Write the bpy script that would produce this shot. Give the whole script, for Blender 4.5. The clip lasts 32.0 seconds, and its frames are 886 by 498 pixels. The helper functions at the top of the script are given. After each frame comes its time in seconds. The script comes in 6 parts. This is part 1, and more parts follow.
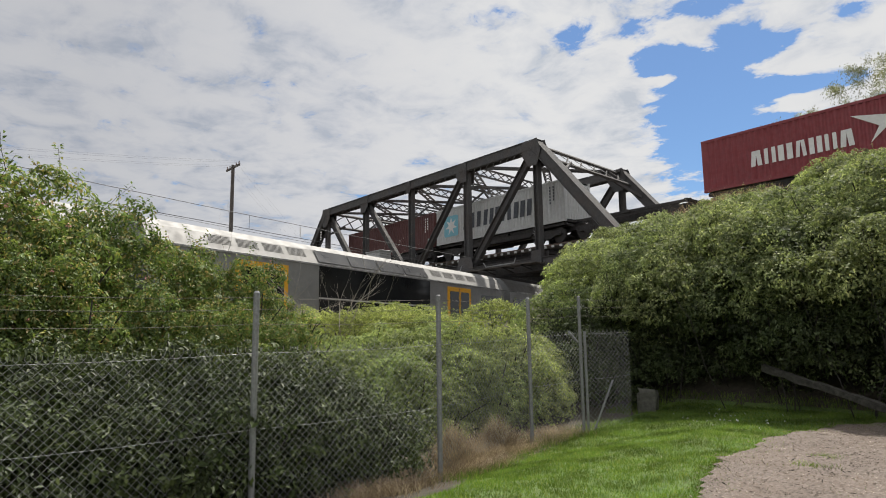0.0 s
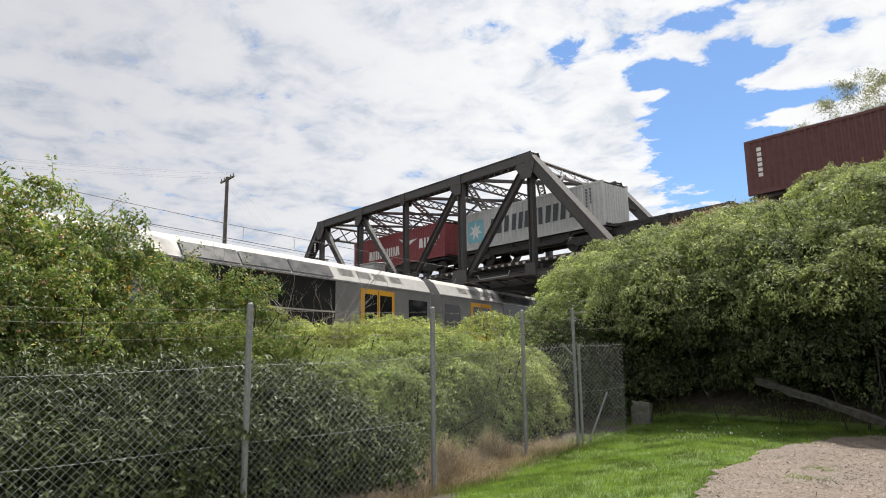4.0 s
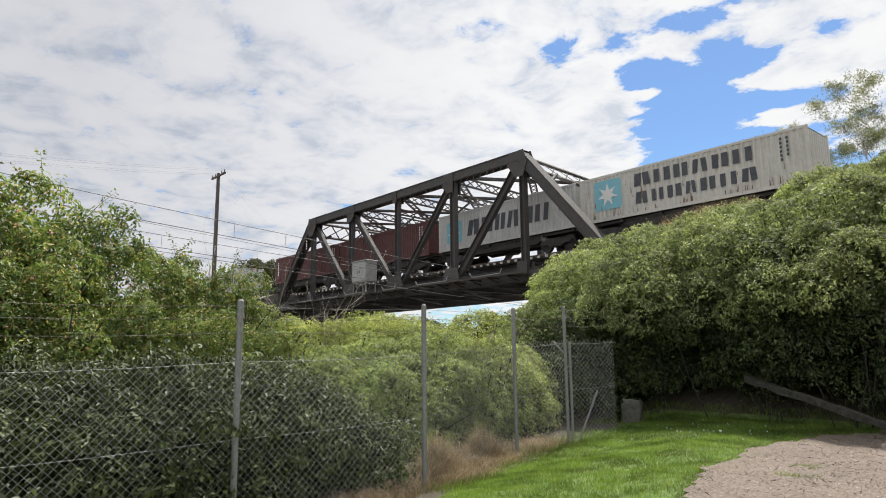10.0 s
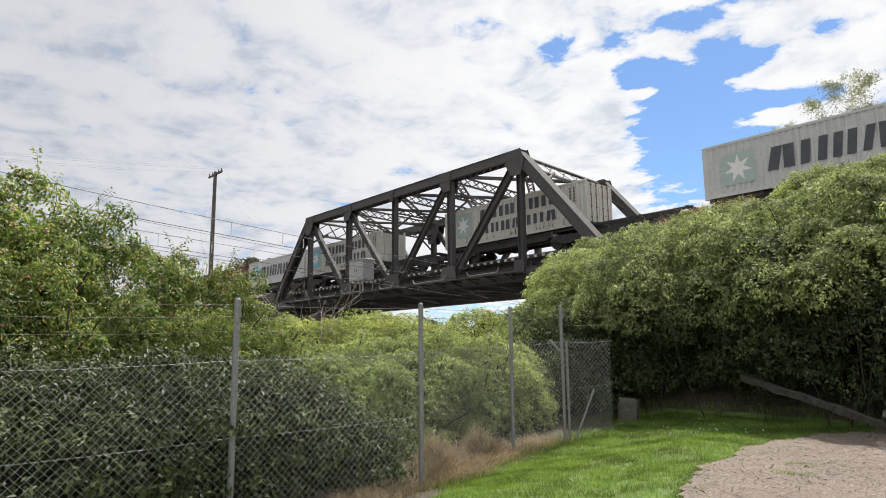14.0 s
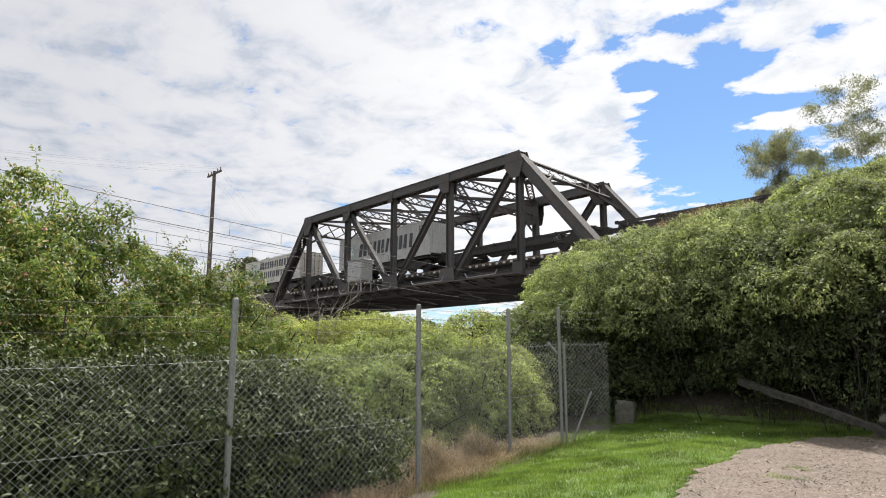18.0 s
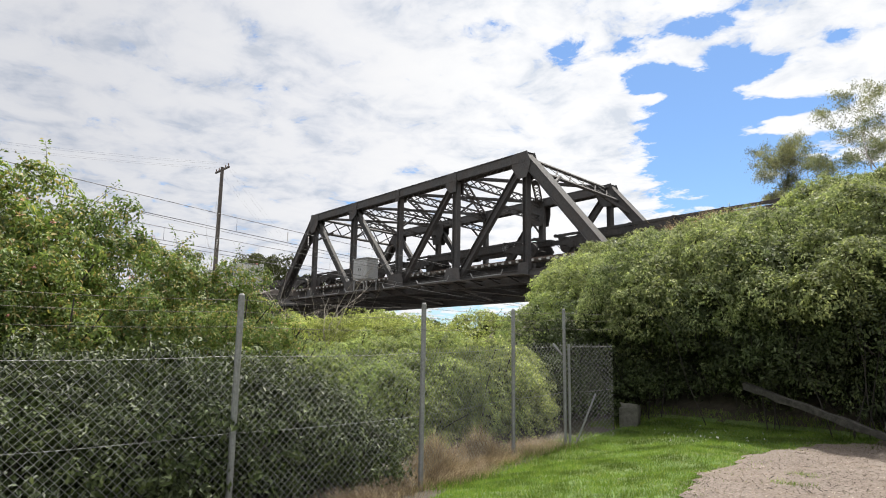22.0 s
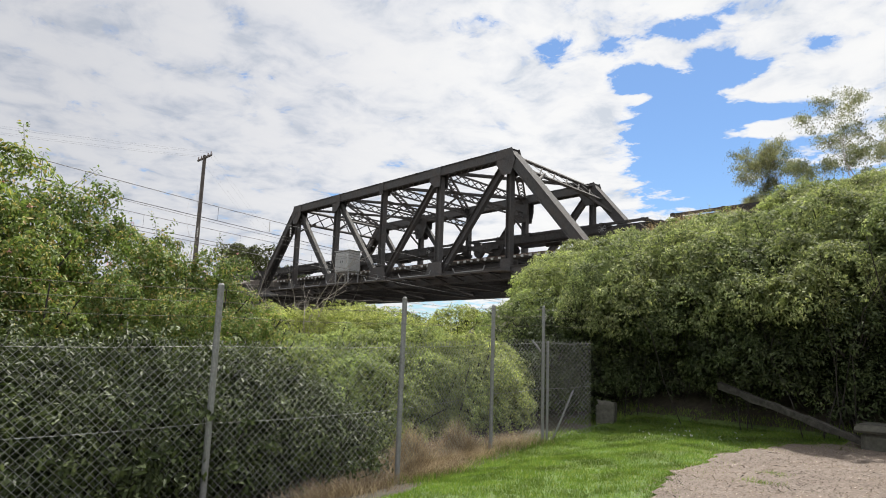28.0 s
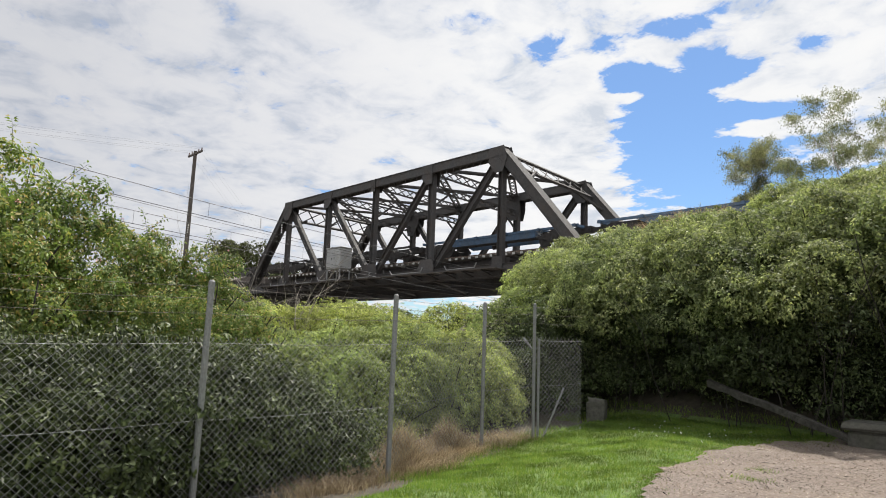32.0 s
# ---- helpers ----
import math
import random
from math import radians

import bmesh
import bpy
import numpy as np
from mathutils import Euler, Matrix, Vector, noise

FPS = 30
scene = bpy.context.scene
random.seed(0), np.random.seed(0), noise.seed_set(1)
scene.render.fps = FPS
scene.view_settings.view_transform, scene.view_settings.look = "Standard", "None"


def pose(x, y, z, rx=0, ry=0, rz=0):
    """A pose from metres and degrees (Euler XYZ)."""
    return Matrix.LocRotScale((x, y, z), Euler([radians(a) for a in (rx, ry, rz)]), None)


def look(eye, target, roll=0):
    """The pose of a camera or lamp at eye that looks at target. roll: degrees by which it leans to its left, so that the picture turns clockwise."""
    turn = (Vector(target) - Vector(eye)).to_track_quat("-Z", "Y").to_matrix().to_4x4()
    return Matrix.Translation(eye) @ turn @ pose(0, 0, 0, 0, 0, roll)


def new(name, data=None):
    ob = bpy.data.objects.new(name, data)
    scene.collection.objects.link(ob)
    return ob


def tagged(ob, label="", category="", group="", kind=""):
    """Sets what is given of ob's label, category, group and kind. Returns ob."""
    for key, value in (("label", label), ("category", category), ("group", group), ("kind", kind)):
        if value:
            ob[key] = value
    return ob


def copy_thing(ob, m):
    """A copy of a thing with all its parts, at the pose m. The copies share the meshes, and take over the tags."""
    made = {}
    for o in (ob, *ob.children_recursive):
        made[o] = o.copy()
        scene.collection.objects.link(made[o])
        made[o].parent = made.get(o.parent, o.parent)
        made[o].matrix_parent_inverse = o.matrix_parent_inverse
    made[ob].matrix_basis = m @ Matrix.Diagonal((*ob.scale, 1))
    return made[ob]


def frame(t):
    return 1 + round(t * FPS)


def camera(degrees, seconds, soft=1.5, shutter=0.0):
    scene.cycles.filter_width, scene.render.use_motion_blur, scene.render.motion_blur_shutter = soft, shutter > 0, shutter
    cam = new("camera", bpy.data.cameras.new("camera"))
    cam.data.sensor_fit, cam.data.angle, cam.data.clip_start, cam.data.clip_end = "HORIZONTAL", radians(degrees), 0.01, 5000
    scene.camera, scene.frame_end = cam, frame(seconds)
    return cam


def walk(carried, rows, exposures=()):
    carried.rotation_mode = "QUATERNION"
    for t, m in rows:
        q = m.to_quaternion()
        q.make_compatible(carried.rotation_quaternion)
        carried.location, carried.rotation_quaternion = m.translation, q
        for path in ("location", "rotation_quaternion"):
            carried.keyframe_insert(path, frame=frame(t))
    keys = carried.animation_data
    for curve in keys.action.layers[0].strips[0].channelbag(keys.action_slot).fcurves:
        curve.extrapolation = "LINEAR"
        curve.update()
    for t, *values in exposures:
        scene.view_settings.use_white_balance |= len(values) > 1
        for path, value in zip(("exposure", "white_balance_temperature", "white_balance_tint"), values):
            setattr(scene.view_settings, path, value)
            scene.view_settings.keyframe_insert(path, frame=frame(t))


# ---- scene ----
SECONDS = 32.0
cam = camera(69.0, SECONDS, soft=1.0)
PATH = [
    (0.0, look((-0.010, 0.005, 1.614), (-15.325, 12.538, 4.510), -0.75)),
    (0.5, look((-0.002, 0.002, 1.610), (-15.299, 12.541, 4.572), -1.22)),
    (1.0, look((-0.008, -0.003, 1.603), (-15.287, 12.546, 4.615), -1.17)),
    (1.5, look((-0.005, 0.001, 1.606), (-15.281, 12.526, 4.737), -1.25)),
    (2.0, look((-0.006, 0.001, 1.611), (-15.262, 12.545, 4.760), -0.92)),
    (2.5, look((-0.007, -0.003, 1.610), (-15.217, 12.585, 4.803), -0.54)),
    (3.0, look((-0.002, -0.005, 1.613), (-15.209, 12.580, 4.835), -0.58)),
    (3.5, look((-0.008, -0.000, 1.606), (-15.181, 12.614, 4.869), -0.63)),
    (5.5, look((-0.004, 0.004, 1.606), (-15.122, 12.683, 4.876), -0.89)),
    (6.0, look((-0.005, 0.006, 1.608), (-15.107, 12.706, 4.870), -0.89)),
    (6.5, look((-0.006, 0.012, 1.603), (-15.094, 12.727, 4.868), -1.00)),
    (7.0, look((-0.005, 0.010, 1.601), (-15.083, 12.741, 4.853), -0.88)),
    (7.5, look((0.001, 0.004, 1.603), (-15.061, 12.754, 4.858), -1.03)),
    (8.0, look((-0.004, 0.005, 1.603), (-15.045, 12.782, 4.849), -0.91)),
    (8.5, look((-0.005, -0.002, 1.604), (-15.027, 12.798, 4.843), -0.86)),
    (9.0, look((-0.005, 0.001, 1.599), (-15.019, 12.813, 4.833), -0.88)),
    (9.5, look((0.000, 0.002, 1.606), (-15.011, 12.823, 4.816), -0.91)),
    (10.0, look((-0.007, 0.007, 1.602), (-15.007, 12.842, 4.808), -0.56)),
    (10.5, look((0.000, -0.002, 1.603), (-14.992, 12.843, 4.801), -0.58)),
    (11.0, look((0.001, -0.000, 1.600), (-14.983, 12.857, 4.790), -0.55)),
    (11.5, look((-0.003, 0.011, 1.602), (-14.983, 12.875, 4.784), -0.55)),
    (12.0, look((-0.002, 0.003, 1.601), (-14.972, 12.881, 4.776), -0.56)),
    (12.5, look((-0.002, 0.001, 1.599), (-14.960, 12.894, 4.770), -0.67)),
    (13.0, look((-0.002, 0.000, 1.602), (-14.957, 12.899, 4.762), -0.58)),
    (13.5, look((0.002, 0.004, 1.603), (-14.946, 12.909, 4.764), -0.58)),
    (14.0, look((-0.001, 0.004, 1.600), (-14.948, 12.909, 4.770), -0.55)),
    (14.5, look((0.002, 0.005, 1.599), (-14.944, 12.908, 4.781), -0.39)),
    (16.5, look((0.002, 0.004, 1.604), (-14.917, 12.935, 4.800), -0.16)),
    (17.0, look((0.005, 0.004, 1.603), (-14.913, 12.935, 4.804), -0.06)),
    (17.5, look((0.002, 0.002, 1.601), (-14.906, 12.944, 4.806), 0.10)),
    (18.0, look((0.003, 0.004, 1.602), (-14.911, 12.938, 4.807), -0.10)),
    (18.5, look((-0.001, 0.005, 1.607), (-14.916, 12.938, 4.809), 0.02)),
    (19.0, look((0.000, 0.000, 1.600), (-14.910, 12.937, 4.810), 0.19)),
    (19.5, look((-0.002, -0.002, 1.603), (-14.906, 12.945, 4.804), 0.70)),
    (20.0, look((0.005, -0.002, 1.601), (-14.976, 12.855, 4.803), 0.59)),
    (20.5, look((-0.006, 0.001, 1.605), (-14.983, 12.864, 4.805), 0.79)),
    (21.0, look((-0.004, 0.005, 1.605), (-14.999, 12.846, 4.808), 0.94)),
    (21.5, look((-0.017, 0.001, 1.603), (-14.964, 12.897, 4.807), 1.55)),
    (22.0, look((-0.004, 0.001, 1.599), (-15.038, 12.800, 4.790), 0.91)),
    (22.5, look((-0.008, 0.003, 1.605), (-15.060, 12.781, 4.792), 1.28)),
    (23.0, look((-0.010, 0.007, 1.606), (-15.077, 12.769, 4.791), 1.80)),
    (23.5, look((-0.002, 0.006, 1.601), (-15.046, 12.792, 4.792), 1.65)),
    (24.0, look((-0.001, 0.006, 1.603), (-14.982, 12.867, 4.791), 1.72)),
    (24.5, look((0.003, -0.004, 1.602), (-14.919, 12.926, 4.787), 1.70)),
    (25.0, look((0.007, 0.004, 1.600), (-14.861, 12.997, 4.779), 1.73)),
    (25.5, look((0.008, 0.000, 1.602), (-14.821, 13.040, 4.773), 1.93)),
    (27.5, look((0.015, -0.003, 1.598), (-14.704, 13.183, 4.675), 1.93)),
    (28.0, look((0.010, 0.002, 1.598), (-14.688, 13.221, 4.637), 2.08)),
    (28.5, look((0.014, -0.008, 1.595), (-14.658, 13.245, 4.609), 2.03)),
    (29.0, look((0.010, -0.006, 1.598), (-14.646, 13.271, 4.590), 2.07)),
    (29.5, look((0.020, -0.010, 1.599), (-14.609, 13.298, 4.583), 2.29)),
    (30.0, look((0.017, -0.003, 1.598), (-14.597, 13.322, 4.579), 1.53)),
    (30.5, look((0.009, -0.004, 1.597), (-14.593, 13.334, 4.571), 2.32)),
    (31.0, look((0.006, 0.000, 1.591), (-14.602, 13.331, 4.568), 2.42)),
    (31.5, look((0.011, -0.001, 1.591), (-14.558, 13.373, 4.566), 1.96)),
    (32.0, look((0.010, -0.000, 1.600), (-14.519, 13.420, 4.564), 2.18)),
]
EXPOSURES = [(0.0, 0.50), (1.0, 0.74), (2.0, 0.86), (3.0, 0.88), (6.0, 0.82), (9.0, 0.81), (13.0, 0.85), (17.0, 0.94), (19.0, 0.96), (23.0, 0.92), (28.0, 0.82), (32.0, 0.81)]
walk(cam, PATH, EXPOSURES)

# ---- world, sun ----
SUN_AZ, SUN_EL = 112.0, 64.0          # degrees from +x anticlockwise; height


def node(nt, kind, **sets):
    n = nt.nodes.new(kind)
    for k, v in sets.items():
        if k in n.inputs:
            n.inputs[k].default_value = v
    return n


def math_node(nt, op, a, b=None, clamp=False):
    n = nt.nodes.new("ShaderNodeMath")
    n.operation, n.use_clamp = op, clamp
    for i, v in enumerate((a, b)):
        if v is None:
            continue
        if isinstance(v, (int, float)):
            n.inputs[i].default_value = v
        else:
            nt.links.new(v, n.inputs[i])
    return n.outputs[0]


def noise_node(nt, vector, scale, detail=4.0, rough=0.55, distortion=0.0):
    n = nt.nodes.new("ShaderNodeTexNoise")
    n.inputs["Scale"].default_value = scale
    n.inputs["Detail"].default_value = detail
    n.inputs["Roughness"].default_value = rough
    n.inputs["Distortion"].default_value = distortion
    if vector is not None:
        nt.links.new(vector, n.inputs["Vector"])
    return n.outputs["Fac"]


def ramp_node(nt, fac, stops):
    n = nt.nodes.new("ShaderNodeValToRGB")
    el = n.color_ramp.elements
    while len(el) < len(stops):
        el.new(0.5)
    for e, (p, c) in zip(el, stops):
        e.position = p
        e.color = (*c, 1) if isinstance(c, tuple) else (c, c, c, 1)
    nt.links.new(fac, n.inputs[0])
    return n.outputs[0]


def mix_node(nt, fac, a, b, blend="MIX"):
    n = nt.nodes.new("ShaderNodeMix")
    n.data_type, n.blend_type = "RGBA", blend
    for s, v in ((n.inputs["Factor"], fac), (n.inputs["A"], a), (n.inputs["B"], b)):
        if isinstance(v, tuple):
            s.default_value = (*v, 1)
        elif isinstance(v, (int, float)):
            s.default_value = v
        else:
            nt.links.new(v, s)
    return n.outputs["Result"]


def build_world():
    w = bpy.data.worlds.new("sky")
    scene.world = w
    w.use_nodes = True
    nt = w.node_tree
    nt.nodes.clear()
    out = nt.nodes.new("ShaderNodeOutputWorld")
    sky = nt.nodes.new("ShaderNodeTexSky")
    sky.sky_type, sky.sun_disc = "NISHITA", False
    sky.sun_elevation = radians(SUN_EL)
    sky.sun_rotation = radians(90 - SUN_AZ)
    sky.air_density, sky.dust_density, sky.ozone_density = 1.0, 0.6, 1.5
    bg_sky = nt.nodes.new("ShaderNodeBackground")
    bg_sky.inputs["Strength"].default_value = 0.075
    nt.links.new(mix_node(nt, 1.0, sky.outputs[0], (0.72, 0.90, 1.08), "MULTIPLY"), bg_sky.inputs["Color"])
    # a broken sheet of cloud on a flat ceiling
    tc = nt.nodes.new("ShaderNodeTexCoord")
    sep = nt.nodes.new("ShaderNodeSeparateXYZ")
    nt.links.new(tc.outputs["Generated"], sep.inputs[0])
    x, y, z = sep.outputs
    h = math_node(nt, "ADD", math_node(nt, "MAXIMUM", z, 0.0), 0.12)
    u, v = math_node(nt, "DIVIDE", x, h), math_node(nt, "DIVIDE", y, h)
    comb = nt.nodes.new("ShaderNodeCombineXYZ")
    nt.links.new(u, comb.inputs[0])
    nt.links.new(v, comb.inputs[1])
    uv = comb.outputs[0]
    big = noise_node(nt, uv, 1.5, 5.0, 0.60, 0.3)
    fine = noise_node(nt, uv, 6.5, 9.0, 0.60, 0.35)
    # how far the sheet is torn: an open stretch of sky to the north, broken cloud above it
    az = math_node(nt, "ARCTAN2", y, x)
    el = math_node(nt, "ARCSINE", z)

    def opening(a0, e0, ra, re, weight):
        da = math_node(nt, "DIVIDE", math_node(nt, "SUBTRACT", az, radians(a0)), radians(ra))
        de = math_node(nt, "DIVIDE", math_node(nt, "SUBTRACT", el, radians(e0)), radians(re))
        r2 = math_node(nt, "ADD", math_node(nt, "MULTIPLY", da, da), math_node(nt, "MULTIPLY", de, de))
        return math_node(nt, "MULTIPLY", math_node(nt, "EXPONENT", math_node(nt, "MULTIPLY", r2, -1.0)), weight)
    hole = opening(118.5, 18.0, 4.4, 6.0, 0.80)
    for args in ((120.5, 23.5, 4.5, 2.6, 0.58), (128.3, 26.0, 2.2, 1.5, 0.62), (116.5, 26.8, 3.6, 1.0, 0.45), (134.8, 28.4, 3.0, 0.9, 0.42), (113.0, 22.5, 3.5, 2.0, 0.55),
                 (113.8, 16.0, 4.0, 4.5, 0.75), (109.5, 19.5, 4.0, 1.0, 0.45), (107.0, 14.0, 6.0, 3.0, 0.45), (104.0, 18.5, 4.0, 1.2, 0.25), (143.2, 24.6, 1.6, 0.9, 0.32),
                 (106.5, 24.0, 2.5, 0.7, 0.35), (137.0, 3.0, 8.0, 2.4, 0.42), (126.8, 14.5, 3.6, 6.5, -0.60), (123.5, 21.3, 1.2, 0.9, -0.95), (120.8, 21.6, 1.3, 0.5, -0.75), (125.0, 23.2, 1.2, 1.2, -0.50), (114.5, 17.8, 1.5, 0.5, -0.45), (113.3, 14.6, 2.0, 0.6, -0.55),
                 (118.6, 24.8, 2.2, 1.1, -0.75), (111.0, 21.2, 3.0, 0.9, -0.70), (109.5, 18.1, 3.2, 0.7, -0.60)):
        hole = math_node(nt, "ADD", hole, opening(*args))
    dens = math_node(nt, "ADD", math_node(nt, "MULTIPLY", big, 0.50), math_node(nt, "MULTIPLY", fine, 1.50))
    puff = noise_node(nt, uv, 11.0, 7.0, 0.62, 0.4)
    dens = math_node(nt, "ADD", dens, math_node(nt, "MULTIPLY", math_node(nt, "SUBTRACT", puff, 0.5), 0.95))
    dens = math_node(nt, "SUBTRACT", math_node(nt, "ADD", dens, -0.13), hole)
    cover = ramp_node(nt, dens, [(0.44, 0.0), (0.56, 0.75), (0.70, 1.0)])
    soft = noise_node(nt, uv, 3.2, 5.0, 0.55, 0.4)
    shade = ramp_node(nt, math_node(nt, "ADD", math_node(nt, "MULTIPLY", fine, 0.55), math_node(nt, "MULTIPLY", soft, 0.50)),
                      [(0.40, (0.68, 0.73, 0.81)), (0.485, (0.87, 0.89, 0.93)), (0.56, (0.97, 0.975, 0.985)), (0.66, (1.0, 1.0, 1.0))])
    # thicker, greyer sheet to the west
    west = ramp_node(nt, math_node(nt, "DIVIDE", az, math.pi), [(0.74, (1.0, 1.0, 1.0)), (0.84, (0.85, 0.855, 0.88)), (0.95, (0.70, 0.71, 0.745))])
    shade = mix_node(nt, 1.0, shade, west, "MULTIPLY")
    bg_cloud = nt.nodes.new("ShaderNodeBackground")
    bg_cloud.inputs["Strength"].default_value = 0.545
    nt.links.new(shade, bg_cloud.inputs["Color"])
    mix = nt.nodes.new("ShaderNodeMixShader")
    nt.links.new(cover, mix.inputs[0])
    nt.links.new(bg_sky.outputs[0], mix.inputs[1])
    nt.links.new(bg_cloud.outputs[0], mix.inputs[2])
    nt.links.new(mix.outputs[0], out.inputs[0])


build_world()
sun = new("sun", bpy.data.lights.new("sun", "SUN"))
sun.data.energy, sun.data.angle, sun.data.color = 4.2, radians(1.2), (1.0, 0.95, 0.87)
a, e = radians(SUN_AZ), radians(SUN_EL)
sun_way = Vector((math.cos(e) * math.cos(a), math.cos(e) * math.sin(a), math.sin(e)))
sun.matrix_world = look(sun_way * 100, (0, 0, 0))


# ---- materials ----
def material(name, colour, rough=0.7, metal=0.0, grain=0.25, grain_scale=18.0, stain=0.25, stain_scale=1.3, stain_colour=None,
             bump=0.15, bump_scale=60.0, per_piece=0.0, coat=0.0, streaks=0.0):
    m = bpy.data.materials.new(name)
    m.use_nodes = True
    nt = m.node_tree
    b = nt.nodes["Principled BSDF"]
    tc = nt.nodes.new("ShaderNodeTexCoord").outputs["Object"]
    dark = tuple(c * (1 - grain) for c in colour)
    light = tuple(min(1, c * (1 + grain)) for c in colour)
    g = noise_node(nt, tc, grain_scale, 6.0, 0.6)
    col = ramp_node(nt, g, [(0.3, dark), (0.7, light)])
    s = ramp_node(nt, noise_node(nt, tc, stain_scale, 5.0, 0.65, 0.5), [(0.42, 0.0), (0.72, 1.0)])
    col = mix_node(nt, math_node(nt, "MULTIPLY", s, stain), col, stain_colour or tuple(c * 0.45 for c in colour))
    if streaks:
        mp = nt.nodes.new("ShaderNodeMapping")
        mp.inputs["Scale"].default_value = (6.0, 6.0, 0.35)
        nt.links.new(tc, mp.inputs["Vector"])
        st = ramp_node(nt, noise_node(nt, mp.outputs[0], 2.0, 5.0, 0.6), [(0.52, 0.0), (0.75, 1.0)])
        col = mix_node(nt, math_node(nt, "MULTIPLY", st, streaks), col, stain_colour or (0.09, 0.06, 0.045))
    if per_piece:
        info = nt.nodes.new("ShaderNodeObjectInfo").outputs["Random"]
        f = math_node(nt, "ADD", math_node(nt, "MULTIPLY", info, 2 * per_piece), 1 - per_piece)
        cb = nt.nodes.new("ShaderNodeCombineXYZ")
        for i in range(3):
            nt.links.new(f, cb.inputs[i])
        col = mix_node(nt, 1.0, col, cb.outputs[0], "MULTIPLY")
    nt.links.new(col, b.inputs["Base Color"])
    rr = ramp_node(nt, noise_node(nt, tc, grain_scale * 0.6, 4.0), [(0.3, max(0.03, rough - 0.12)), (0.7, min(1, rough + 0.25))])
    nt.links.new(rr, b.inputs["Roughness"])
    b.inputs["Metallic"].default_value = metal
    b.inputs["Coat Weight"].default_value = coat
    if bump:
        bp = nt.nodes.new("ShaderNodeBump")
        bp.inputs["Strength"].default_value = bump
        bp.inputs["Distance"].default_value = 0.01
        nt.links.new(noise_node(nt, tc, bump_scale, 5.0), bp.inputs["Height"])
        nt.links.new(bp.outputs[0], b.inputs["Normal"])
    return m


def leaf_material(name, a, b_, thin=0.35, rough=0.5, yellow=None, gloss=0.16):
    m = bpy.data.materials.new(name)
    m.use_nodes = True
    nt = m.node_tree
    pb = nt.nodes["Principled BSDF"]
    geo = nt.nodes.new("ShaderNodeNewGeometry").outputs["Random Per Island"]
    tc = nt.nodes.new("ShaderNodeTexCoord").outputs["Object"]
    stops = [(0.0, a), (0.75, b_)]
    if yellow:
        stops.append((0.97, yellow))
    col = ramp_node(nt, geo, stops)
    patch = ramp_node(nt, noise_node(nt, tc, 1.6, 3.0), [(0.36, 0.55), (0.50, 1.0), (0.64, 1.38)])
    col = mix_node(nt, 1.0, col, patch, "MULTIPLY")
    info = nt.nodes.new("ShaderNodeObjectInfo").outputs["Random"]
    tone = ramp_node(nt, info, [(0.0, (0.82, 0.86, 0.80)), (1.0, (1.15, 1.10, 1.0))])
    col = mix_node(nt, 1.0, col, tone, "MULTIPLY")
    nt.links.new(col, pb.inputs["Base Color"])
    pb.inputs["Roughness"].default_value = rough + 0.12
    pb.inputs["Specular IOR Level"].default_value = gloss
    tr = nt.nodes.new("ShaderNodeBsdfTranslucent")
    nt.links.new(mix_node(nt, 1.0, col, (1.36, 1.44, 0.90), "MULTIPLY"), tr.inputs["Color"])
    mx = nt.nodes.new("ShaderNodeMixShader")
    mx.inputs[0].default_value = thin
    nt.links.new(pb.outputs[0], mx.inputs[1])
    nt.links.new(tr.outputs[0], mx.inputs[2])
    nt.links.new(mx.outputs[0], nt.nodes["Material Output"].inputs["Surface"])
    return m


M = {}
M["steel_dark"] = material("bridge_paint", (0.068, 0.067, 0.068), 0.78, 0.0, 0.25, 12, 0.55, 0.8, (0.085, 0.062, 0.05), 0.2, 45, 0.12)
M["steel_black"] = material("grimy_steel", (0.032, 0.031, 0.031), 0.65, 0.0, 0.3, 10, 0.5, 1.5, (0.06, 0.045, 0.038), 0.25, 40, 0.15)
M["rail_steel"] = material("rail_steel", (0.16, 0.12, 0.10), 0.45, 0.6, 0.3, 20, 0.5, 2.0, (0.10, 0.055, 0.035))
M["timber"] = material("sleeper_timber", (0.11, 0.095, 0.08), 0.9, 0, 0.4, 25, 0.4, 2, None, 0.5, 50, 0.25)
M["ballast"] = material("ballast_stone", (0.19, 0.17, 0.155), 0.95, 0, 0.55, 24, 0.45, 2.0, (0.10, 0.075, 0.06), 1.0, 22)
M["concrete"] = material("weathered_concrete", (0.30, 0.285, 0.26), 0.9, 0, 0.25, 14, 0.6, 1.8, (0.10, 0.095, 0.085), 0.5, 40)
# base colour darkened to carry the shade under the bridge
M["masonry"] = material("shaded_masonry", (0.085, 0.078, 0.070), 0.95, 0, 0.3, 6, 0.6, 0.8, (0.045, 0.042, 0.038), 0.5, 20)
M["galv"] = material("galvanised_steel", (0.27, 0.275, 0.28), 0.55, 0.5, 0.22, 40, 0.4, 5, (0.22, 0.21, 0.20), 0.1, 90)
M["wire"] = material("fence_wire", (0.27, 0.275, 0.275), 0.55, 0.45, 0.25, 30, 0.3, 5, (0.20, 0.17, 0.15), 0)
M["barb"] = material("rusted_barbed_wire", (0.12, 0.11, 0.10), 0.7, 0.3, 0.3, 30, 0.4, 6, (0.09, 0.06, 0.045), 0)
M["line_wire"] = material("overhead_wire", (0.07, 0.072, 0.075), 0.6, 0.3, 0.2, 10, 0.2, 2, None, 0)
